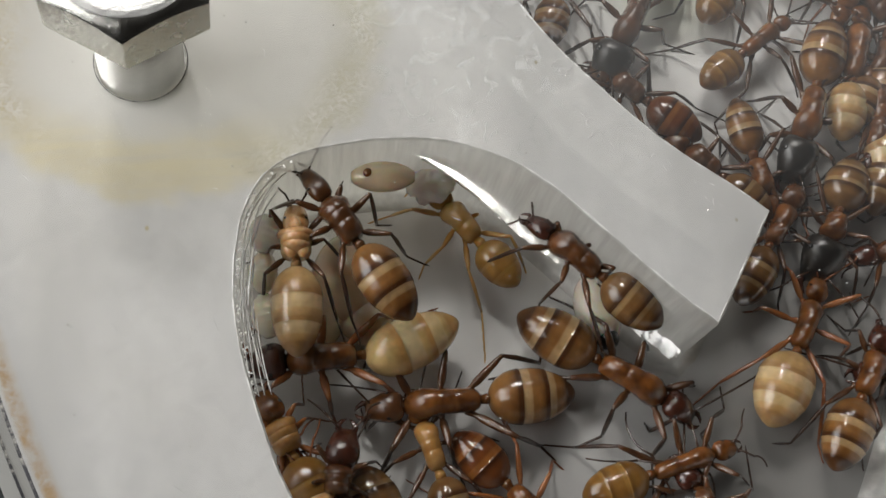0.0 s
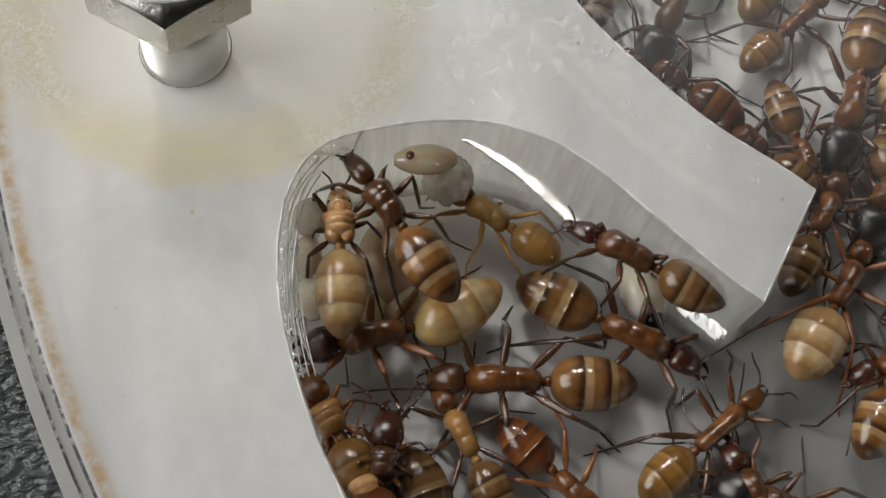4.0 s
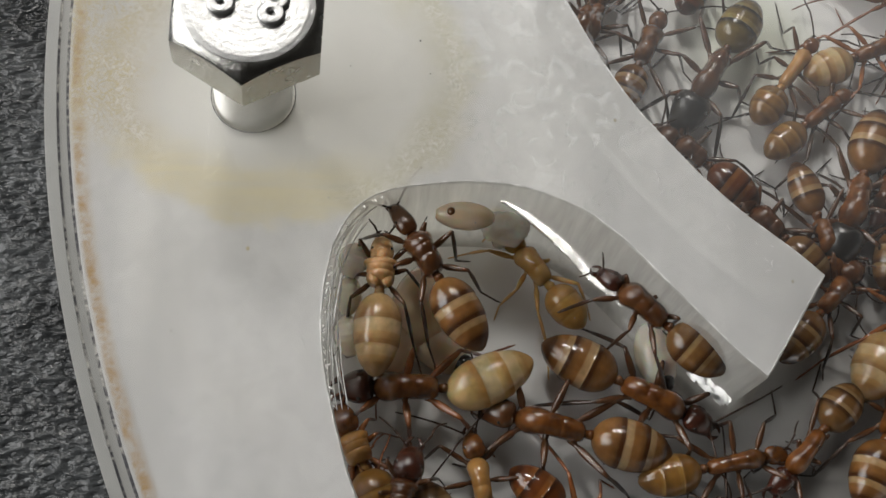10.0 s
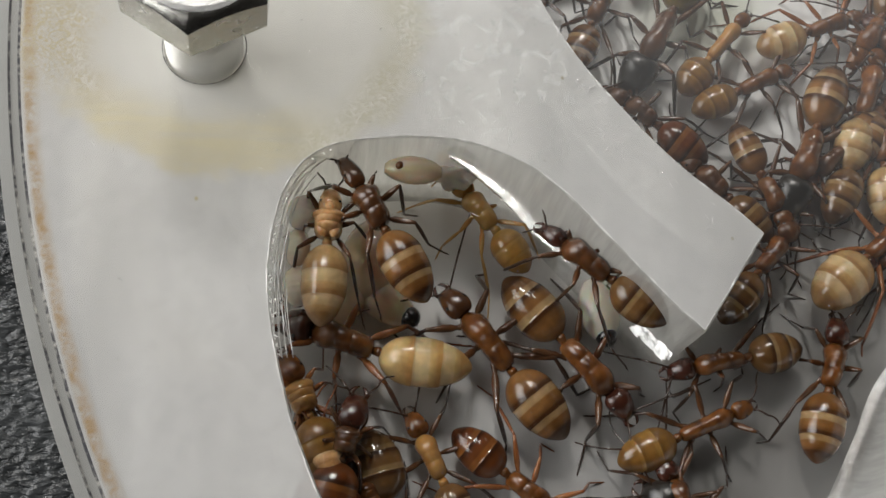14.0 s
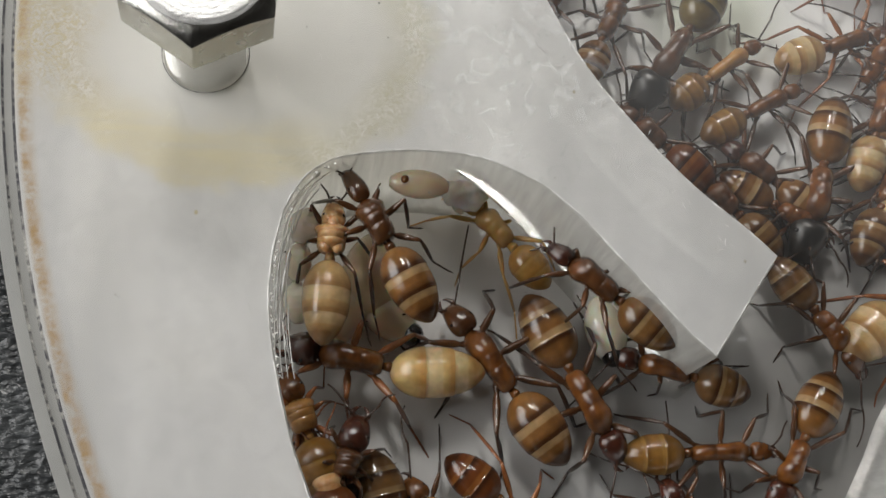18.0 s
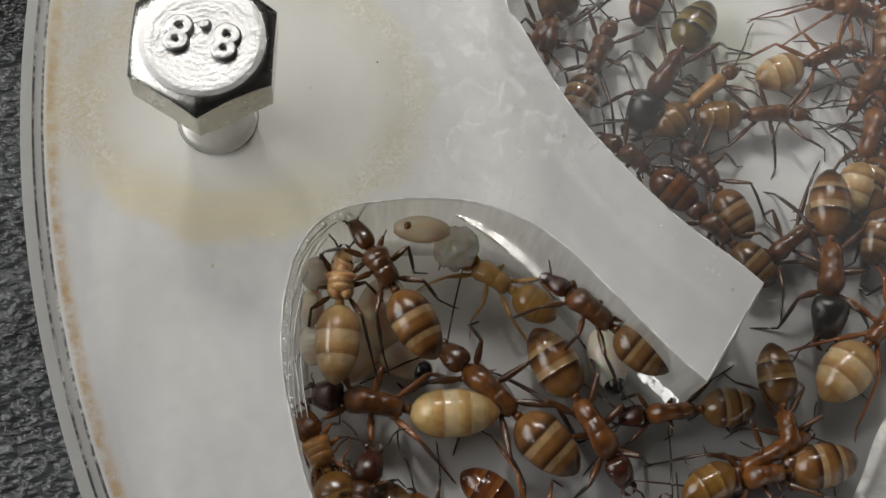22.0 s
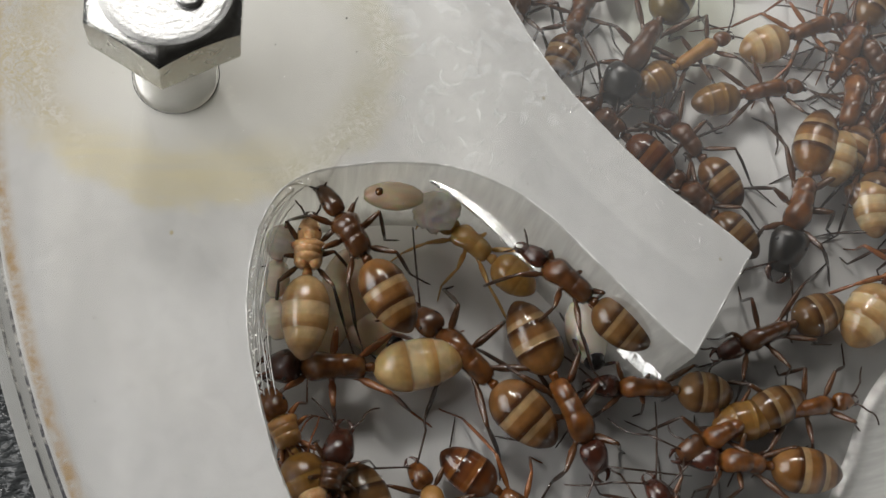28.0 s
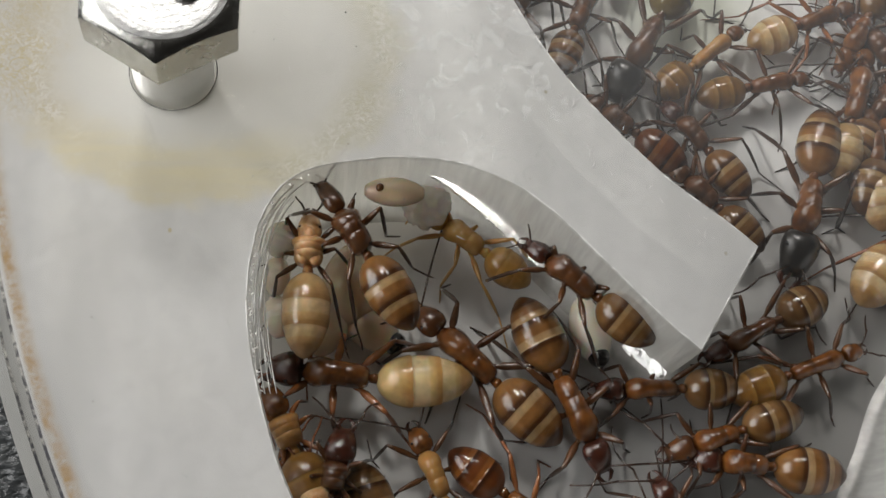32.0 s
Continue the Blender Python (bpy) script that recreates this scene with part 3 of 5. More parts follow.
def room():
    x0, x1, y0, y1, z0, z1 = WALL_X / K, 1500, -2200, WALL_Y / K, -750, 1750
    w0, w1, w2, w3 = (v / K for v in WIN)
    p0, p1 = (v / K for v in PIER)
    t = 100
    structure("wall_north", [(x0, w0, y1, y1 + t, z0, z1), (w1, x1, y1, y1 + t, z0, z1), (p0, p1, y1, y1 + t, w2, w3), (w0, w1, y1, y1 + t, z0, w2), (w0, w1, y1, y1 + t, w3, z1)], M_PLASTER,
              "plain painted wall with two window openings", "wall")
    structure("wall_south", [(x0, x1, y0 - t, y0, z0, z1)], M_PLASTER, "plain painted wall of the room", "wall")
    # opening made for the added fill lamp
    a0, a1, a2, a3 = (v / K for v in FILL)
    structure("wall_west", [(x0 - t, x0, y0 - t, a0, z0, z1), (x0 - t, x0, a1, y1 + t, z0, z1), (x0 - t, x0, a0, a1, z0, a2), (x0 - t, x0, a0, a1, a3, z1)], M_PLASTER, "plain painted wall with a wide opening for the added fill lamp", "wall")
    structure("wall_east", [(x1, x1 + t, y0 - t, y1 + t, z0, z1)], M_PLASTER, "plain painted wall of the room", "wall")
    structure("ceiling", [(x0 - t, x1 + t, y0 - t, y1 + t, z1, z1 + t)], M_PLASTER, "plain painted ceiling of the room", "ceiling")
    structure("floor", [(x0 - t, x1 + t, y0 - t, y1 + t, z0 - t, z0)], M_PLASTER, "plain floor of the room", "floor")
    for k, (a, b) in enumerate(((w0, p0), (p1, w1))):
        structure("window_%d" % (k + 1), [(a, a + 20, y1 + 10, y1 + 60, w2, w3), (b - 20, b, y1 + 10, y1 + 60, w2, w3)], M_PLASTER, "plain upright window frame", "window")


room()

# ---------------------------------------------------------------- the nest plate
CHAMBER = [(7.1, -30.5), (5.9, -26.3), (5.0, -22.0), (4.7, -18.4), (5.0, -14.9), (5.8, -11.7), (7.3, -9.3), (9.5, -7.9), (12.8, -7.3), (16.0, -7.1),
           (19.6, -7.4), (22.7, -8.4), (25.4, -9.9), (27.9, -12.1), (30.4, -14.9), (32.9, -17.7), (35.3, -20.4), (37.4, -22.45), (42.7, -14.7),
           (40.6, -12.7), (36.4, -9.1), (32.2, -4.4), (28.8, 0.1), (26.2, 4.8), (24.5, 8.5), (23.5, 10.6), (24.5, 20), (33, 31), (52, 36),
           (74, 29), (84, 10), (79, -8), (67, -16), (57.5, -24.0), (53.9, -30), (50.3, -36), (44, -45), (30, -52), (17, -46), (10.5, -38)]
OUTLINE = rounded(CHAMBER, 0.6, corners=(17, 18))


def in_hole(x, y):
    return x * x + y * y < 36


def ant_nest():
    nest = empty("ant_nest", pose(0, 0, ZT * K))
    tagged(nest, "round milky acrylic ant nest with stained clear cover", "ant nest")
    cx, cy, R = DISC
    hole = ring_loop(3.12, 48, -0.45)
    body = ring_loop(R - 1.85, 300, cx, cy)
    bm = sheet([body, OUTLINE, hole], -0.02)
    add_wall(bm, body, [(-0.02, 0), (-ZT + 0.02, 0)])
    part("base_plate", bm, M_PLATE, nest, "milky acrylic plate with yellowish deposits", smooth=False)
    # chamber wall with a softened upper edge, reaching down to the floor panel
    bm = bmesh.new()
    add_wall(bm, OUTLINE, [(-0.02, 0.0), (-0.08, -0.10), (-0.25, -0.16), (-DEEP + 2.0, -0.16), (-DEEP + 1.2, -0.26), (-DEEP + 0.6, -0.50), (-DEEP + 0.2, -0.95), (-DEEP + 0.02, -1.55)])
    part("chamber_wall", bm, M_WALL, nest, "glossy milled wall of the chamber")
    # mirror steps added for the tongue wall's bright streak, sinking towards its foot
    jit = random.Random(12)
    line = [Vector((x - 0.20, y - 0.34, max(-DEEP + 0.9, -3.0 - (x - 19.3) * 0.88))) for x, y in OUTLINE if 19.0 < x < 29.6 and -14.6 < y < -7.0]
    bm = bmesh.new()
    for a, b in zip(line, line[1:]):
        for k in range(4):
            c = a.lerp(b, k / 4)
            u = (c.x - 18.8) / 10.8
            half = 0.07 + 0.34 * math.sin(math.pi * min(1.0, u * 1.02)) ** 0.7 + jit.uniform(-.05, .05)
            n = Vector((-0.19 + jit.gauss(0, .03), 0.17 + jit.gauss(0, .03), 0.96)).normalized()
            wide = (b - a).normalized().cross(n).normalized()
            run = n.cross(wide)
            q = [bm.verts.new(c + run * (0.15 * sx) + wide * (half * sy)) for sx, sy in ((-1, -1), (1, -1), (1, 1), (-1, 1))]
            low = [bm.verts.new(v.co - n * 0.10) for v in q]
            bm.faces.new(q)
            for e in range(4):
                bm.faces.new((q[(e + 1) % 4], q[e], low[e], low[(e + 1) % 4]))
    part("streak_facets", bm, M_STREAK, nest, "stepped mirror facets added for the bright streak on the milled wall", smooth=False)["kind"] = "stuff"
    # glassy facets added at the tongue's tip, tilted to glint
    bm = bmesh.new()
    for x, y in OUTLINE:
        if not (34.6 <= x <= 37.0 and -23 < y < -18):
            continue
        for k in range(30):
            z = -8.6 + jit.gauss(0, 0.42)
            ex, ey = jit.uniform(0.2, 0.6), jit.uniform(0.09, 0.24)
            n = Vector((-0.56 + jit.gauss(0, .06), -0.06 + jit.gauss(0, .06), 0.82)).normalized()
            along = Vector((0.62, -0.62, -0.30 + jit.gauss(0, .12)))
            along = (along - n * along.dot(n)).normalized()
            side = n.cross(along)
            m = Matrix.Translation((x - 0.30 + jit.uniform(-.3, .3), y - 0.30 + jit.uniform(-.12, .2), z)) @ Matrix((along, side, n)).transposed().to_4x4()
            q = [bm.verts.new(m @ Vector(v)) for v in ((-ex, -ey, -.02), (ex, -ey * 0.4, 0), (ex * 0.7, ey, .01), (-ex * 0.5, ey * 0.8, 0), (0, 0, -.12))]
            bm.faces.new(q[:4])
            for a in range(4):
                bm.faces.new((q[(a + 1) % 4], q[a], q[4]))
    part("tip_glint", bm, M_GLINT, nest, "tilted facets added for the bright glint on the wall", smooth=False)["kind"] = "stuff"
    # tiny facets added as sparkles along the west edge
    bm = bmesh.new()
    for x, y in OUTLINE:
        if not (x < 9.5 and -25 < y < -8.0):
            continue
        for k in range(4):
            ex, ey = jit.uniform(0.03, 0.14), jit.uniform(0.03, 0.10)
            m = Matrix.Translation((x + 0.05 + abs(jit.gauss(0, .22)), y + jit.uniform(-.3, .3), -0.12 - abs(jit.gauss(0, .5)))) @ Vector((-0.47 + jit.gauss(0, .16), -0.04 + jit.gauss(0, .16), 0.88)).to_track_quat('Z', 'Y').to_matrix().to_4x4() @ Matrix.Rotation(jit.uniform(0, 3), 4, 'Z')
            q = [bm.verts.new(m @ Vector(v)) for v in ((-ex, -ey, -.02), (ex, -ey * 0.4, 0), (ex * 0.7, ey, .01), (-ex * 0.5, ey * 0.8, 0), (0, 0, -.08))]
            bm.faces.new(q[:4])
            for a in range(4):
                bm.faces.new((q[(a + 1) % 4], q[a], q[4]))
    part("edge_glint", bm, M_GLINT, nest, "tiny tilted facets added for glints along the chamber's edge", smooth=False)["kind"] = "stuff"
    # rough white tube added for the highlight along the upper edge
    bm = bmesh.new()
    jit = random.Random(3)
    pts = [(x + jit.uniform(-.03, .03), y + jit.uniform(-.03, .03), -0.03 + jit.uniform(-.03, .03)) for x, y in OUTLINE]
    tube(bm, pts, [0.02 + 0.08 * jit.random() ** 3 for _ in pts], 5)
    part("edge_highlight", bm, M_GLINT_SCRATCH, nest, "rough white line added for the highlight along the chamber's edge", smooth=False)
    west = [p for p in OUTLINE if p[0] < 9.0 and -25 < p[1] < -8.2]
    west.sort(key=lambda p: p[1])
    for k in range(26):
        a = jit.randrange(0, len(west) - 9)
        run = west[a:a + jit.randrange(6, 16)]
        inset, low = 1.5 * jit.random() ** 1.6, -0.15 - 1.6 * jit.random()
        drift = jit.uniform(-0.05, 0.06)
        bm = bmesh.new()
        tube(bm, [(x + inset + drift * i, y, low - 0.05 * i + jit.uniform(-.04, .04)) for i, (x, y) in enumerate(run)], [jit.uniform(0.015, 0.06) for _ in run], 5)
        part("strand", bm, M_GLINT_SCRATCH, nest, "thin white strand along the wall")
    bm = bmesh.new()
    add_wall(bm, hole, [(-0.02, 0), (-1.25, 0)])
    bm.faces.new([bm.verts.new((x, y, -1.25)) for x, y in hole])
    part("bolt_hole", bm, M_WALL, nest, "drilled hole for the bolt")
    bm = sheet([ring_loop(R - 0.3, 200, cx, cy)], -ZT + 0.6)
    part("bottom_panel", bm, M_WHITE, nest, "white underside panel", smooth=False)
    bm = bmesh.new()
    circ = ring_loop(3.22, 64, -0.45)
    tube(bm, [(x, y, 0.06) for x, y in circ + circ[:1]], [0.035] * 65, 6)
    part("hole_edge", bm, M_DARK_LINE, nest, "dark line round the bolt hole")
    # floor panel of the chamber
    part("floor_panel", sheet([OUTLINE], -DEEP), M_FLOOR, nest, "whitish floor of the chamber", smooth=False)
    # two thin rim rings and dark rings between stand in for refracted edge lines
    for k, (a, b) in enumerate(((0.0, 0.90), (1.08, 1.62))):
        o, i = ring_loop(R - a, 300, cx, cy), ring_loop(R - b, 300, cx, cy)
        bm = sheet([o, i], -0.05 - 0.1 * k)
        add_wall(bm, o, [(-0.05 - 0.1 * k, 0), (-ZT + 0.02, 0)])
        add_wall(bm, i, [(-0.05 - 0.1 * k, 0), (-ZT + 0.02, 0)])
        part("rim_ring", bm, M_RIM, nest, "clear acrylic ring added for the rim's refracted lines", smooth=False)
    for a, b in ((0.90, 1.08), (1.62, 1.85)):
        bm = sheet([ring_loop(R - a, 300, cx, cy), ring_loop(R - b, 300, cx, cy)], -0.12)
        part("rim_line", bm, M_DARK_LINE, nest, "dark ring added for a refracted edge line", smooth=False)
    # clear cover lying on everything
    o = ring_loop(R - 0.1, 300, cx, cy)
    bm = sheet([o, ring_loop(3.14, 48, -0.45)], 0.0)
    cover = part("cover", bm, M_COVER, nest, "clear scratched cover with condensation film", at=(0, 0, 0.04), smooth=False)
    cover.visible_shadow = False
    for k in range(46):
        if k < 30:
            u = jit.random()
            x, y = 25.0 + 15.5 * u + jit.gauss(0, 1.1) - 1.6, 6.5 - 19.5 * u ** 0.85 + jit.gauss(0, 0.8) - 1.2
        else:
            x, y = jit.uniform(-10, 30), jit.uniform(-18, 6)
        if in_hole(x, y):
            continue
        a, bend, size = jit.uniform(0, 6.28), jit.uniform(-1.6, 1.6), jit.uniform(0.25, 0.8)
        pts = []
        for i in range(6):
            pts.append((x, y, 0.05))
            x, y, a = x + size / 5 * math.cos(a), y + size / 5 * math.sin(a), a + bend / 5
        bm = bmesh.new()
        tube(bm, pts, [0.012, 0.022, 0.028, 0.026, 0.02, 0.01], 5)
        part("scratch", bm, M_GLINT_SCRATCH, nest, "short curved white scratch on the cover")
    return nest


ant_nest()


# ---------------------------------------------------------------- the bolt
def hex_bolt():
    GAP, HIGH, TURN = 9.7, 4.0, -3.4
    bolt = empty("hex_bolt", pose(-0.45 * K, 0, ZT * K, 0, 2.4, TURN))
    tagged(bolt, "zinc-plated steel hex bolt screwed part way into the plate", "bolt")
    bm = bmesh.new()
    n = 72
    half, rc = 5.0, 4.45

    angles = [2 * math.pi * k / n + math.radians(-90) for k in range(n)]
    rings = []
    for lvl in range(7):
        ring = []
        for q in angles:
            off = q - math.radians(-90)
            r = half / math.cos((off % (math.pi / 3)) - math.pi / 6)
            top = HIGH - (r - rc) * 0.60
            if lvl == 0:
                v = (4.0, 0.0)
            elif lvl == 1:
                v = (r - 0.12, 0.0)
            elif lvl == 2:
                v = (r, 0.12)
            elif lvl == 3:
                v = (r, top)
            elif lvl == 4:
                v = (rc, HIGH)
            elif lvl == 5:
                v = (3.6, HIGH - 0.06)
            else:
                v = (0.6, HIGH - 0.10)
            ring.append(bm.verts.new((v[0] * math.cos(q), v[0] * math.sin(q), GAP + v[1])))
        rings.append(ring)
    for li, (ra, rb) in enumerate(zip(rings, rings[1:])):
        for k in range(n):
            f = bm.faces.new((ra[k], ra[(k + 1) % n], rb[(k + 1) % n], rb[k]))
            f.material_index = 1 if li >= 4 else 0
            f.smooth = li != 2
    f = bm.faces.new(rings[-1])
    f.material_index = 1
    bm.faces.new(rings[0][::-1])
    part("head", bm, [M_STEEL, M_STAMP], bolt, "hexagonal head with chamfered corners", smooth=False)
    bm = bmesh.new()
    tube(bm, [(0, 0, GAP + 0.02), (0, 0, 4), (0, 0, 0), (0, 0, -1.2)], [2.98] * 4, 40)
    part("shank", bm, M_SHANK, bolt, "plain round shank")
    # raised strength grade
    cu = bpy.data.curves.new("grade_mark", 'FONT')
    cu.body, cu.size, cu.extrude, cu.bevel_depth = "8.8", 0.0036, 0.00010, 0.00020
    cu.space_character = 1.22
    cu.align_x, cu.align_y = 'CENTER', 'CENTER'
    tmp = new("grade_mark", cu)
    bpy.context.view_layer.update()
    me = bpy.data.meshes.new_from_object(tmp.evaluated_get(bpy.context.evaluated_depsgraph_get()))
    bpy.data.objects.remove(tmp)
    me.materials.clear()
    me.materials.append(M_STAMP)
    mark = new("grade_mark", me)
    mark.parent = bolt
    mark.matrix_basis = pose(0, 0.0002, (GAP + HIGH + 0.0) * K, 0, 0, 172)
    mark["label"] = "raised strength marking"
    return bolt


hex_bolt()


# ---------------------------------------------------------------- ants
RND = random.Random(7)
MOVING = []     # (object, rows for its path)


def gaster_mesh(gl, gw, gh):
    """Egg-shaped abdomen with a pointed tip, each plate lapping over the next one behind."""
    us = sorted({0.0, 0.012, 0.03, 0.055, 0.97, 0.985, 0.996, 1.0} | {k / 26 for k in range(2, 26)} | {e + d for e in TERGITES for d in (-0.012, 0.003, 0.014)})
    st = []
    for u in us:
        if u < 0.57:
            r = max(0.0, 1 - (1 - u / 0.57) ** 2) ** 0.60
        else:
            r = max(0.0, 1 - ((u - 0.57) / 0.43) ** 2.5) ** 0.52
        edge = max([e for e in TERGITES if e <= u], default=0.0)
        far = min([e for e in TERGITES if e > u], default=1.0)
        w = (u - edge) / (far - edge)
        r *= 1.0 + (0.024 - 0.040 * w if edge else -0.02 * w)
        st.append((-gl / 2 + gl * u, gw / 2 * max(0.03, r), gh / 2 * max(0.03, r), -0.04 * gh * (1 - u)))
    return loft(st, 26)


def head_mesh(hl, hw):
    """Heart-shaped head: broad and faintly notched behind, narrowing to the jaws."""
    prof = [(0.0, .30, .34, .0), (0.03, .56, .52, .0), (0.09, .78, .72, .01), (0.18, .92, .88, .02), (0.30, 1.0, .98, .03), (0.44, .98, 1.0, .02), (0.58, .91, .95, .0), (0.70, .82, .86, -.03),
            (0.80, .74, .76, -.06), (0.88, .67, .62, -.09), (0.94, .58, .46, -.12), (0.98, .46, .32, -.14), (1.0, .30, .2, -.15)]
    bm = loft([(-hl / 2 + hl * u, hw / 2 * w, hw * 0.37 * h, hw * z) for u, w, h, z in prof], 22)
    for v in bm.verts:
        if v.co.x < -hl * 0.30:
            v.co.x += 0.07 * hl * math.exp(-(v.co.y / (0.22 * hw)) ** 2) * min(1.0, (-hl * 0.30 - v.co.x) / (0.2 * hl))
    return bm


def thorax_mesh(ml, mw):
    """Back of three plates: a squared hind one, a low narrow middle, a broad shoulder, with seams between."""
    prof = [(0.0, .19, .22, .0), (0.03, .255, .32, .02), (0.08, .295, .39, .05), (0.16, .32, .44, .09), (0.26, .33, .46, .12), (0.345, .33, .45, .13), (0.355, .326, .443, .128), (0.365, .33, .45, .13),
            (0.46, .335, .47, .15), (0.56, .345, .475, .16), (0.572, .342, .469, .158), (0.585, .35, .475, .16), (0.65, .375, .485, .15), (0.73, .405, .485, .12), (0.81, .405, .46, .07),
            (0.88, .36, .39, .02), (0.94, .28, .29, -.03), (0.975, .21, .21, -.06), (1.0, .16, .16, -.08)]
    return loft([(ml * u, mw * w, mw * h, mw * z) for u, w, h, z in prof], 18)


def thigh_mesh(knee, thick):
    """Hip, short ring and a thigh that swells past its root."""
    bm = bmesh.new()
    c, k = Vector((0, 0, 0)), Vector(knee)
    c1 = c.lerp(k, 0.20) + Vector((0, 0, -0.25))
    tube(bm, [c, c.lerp(c1, 0.5), c1, c1.lerp(k, 0.06), c1.lerp(k, 0.22), c1.lerp(k, 0.5), c1.lerp(k, 0.82), k], [thick * f for f in (1.7, 1.9, 1.25, 1.1, 1.75, 1.7, 1.25, 0.95)], 9, 0.85)
    return bm


def shin_mesh(span, thick):
    bm = bmesh.new()
    a = Vector(span)
    sag = Vector((0, 0, 0.04 * a.length))
    tube(bm, [Vector((0, 0, 0)), a * 0.08, a * 0.35 + sag, a * 0.75 + sag * 0.6, a], [thick * f for f in (0.80, 0.85, 1.15, 1.0, 0.72)], 7, 0.85)
    return bm


def foot_mesh(span, side, thick):
    """Five short joints and a claw."""
    bm = bmesh.new()
    t = Vector(span)
    pts, radii = [], []
    for k in range(5):
        p = t * (k / 5)
        pts += [p + Vector((0, 0, 0.04)), t * (k / 5 + 0.17) + Vector((0, 0.02 * side * k, 0.02))]
        radii += [thick * (0.50 - 0.02 * k), thick * (0.62 - 0.03 * k)]
    pts.append(t + t.normalized() * 0.22 + Vector((0, 0.12 * side, 0)))
    radii.append(thick * 0.16)
    tube(bm, pts, radii, 6)
    return bm


def antenna_mesh(side, ls, lf, spread, thick, curl):
    bm = bmesh.new()
    e = Vector((ls * math.cos(spread), side * ls * math.sin(spread), 0.35))
    tube(bm, [(0, 0, 0), e * 0.5 + Vector((0, 0, 0.1)), e], [thick * 0.7, thick * 0.8, thick * 0.9], 6)
    pts, radii = [e], [thick * 0.85]
    ang = spread + curl
    p = e.copy()
    for k in range(6):
        ang -= curl * 0.28
        p = p + Vector((lf / 6 * math.cos(ang), side * lf / 6 * math.sin(ang), -0.10))
        pts.append(p.copy())
        radii.append(thick * (0.8 - 0.03 * k))
    tube(bm, pts, radii, 6)
    return bm


def in_chamber(x, y):
    hit = False
    for (ax, ay), (bx, by) in zip(OUTLINE, OUTLINE[1:] + OUTLINE[:1]):
        if (ay > y) != (by > y) and x < ax + (y - ay) * (bx - ax) / (by - ay):
            hit = not hit
    return hit


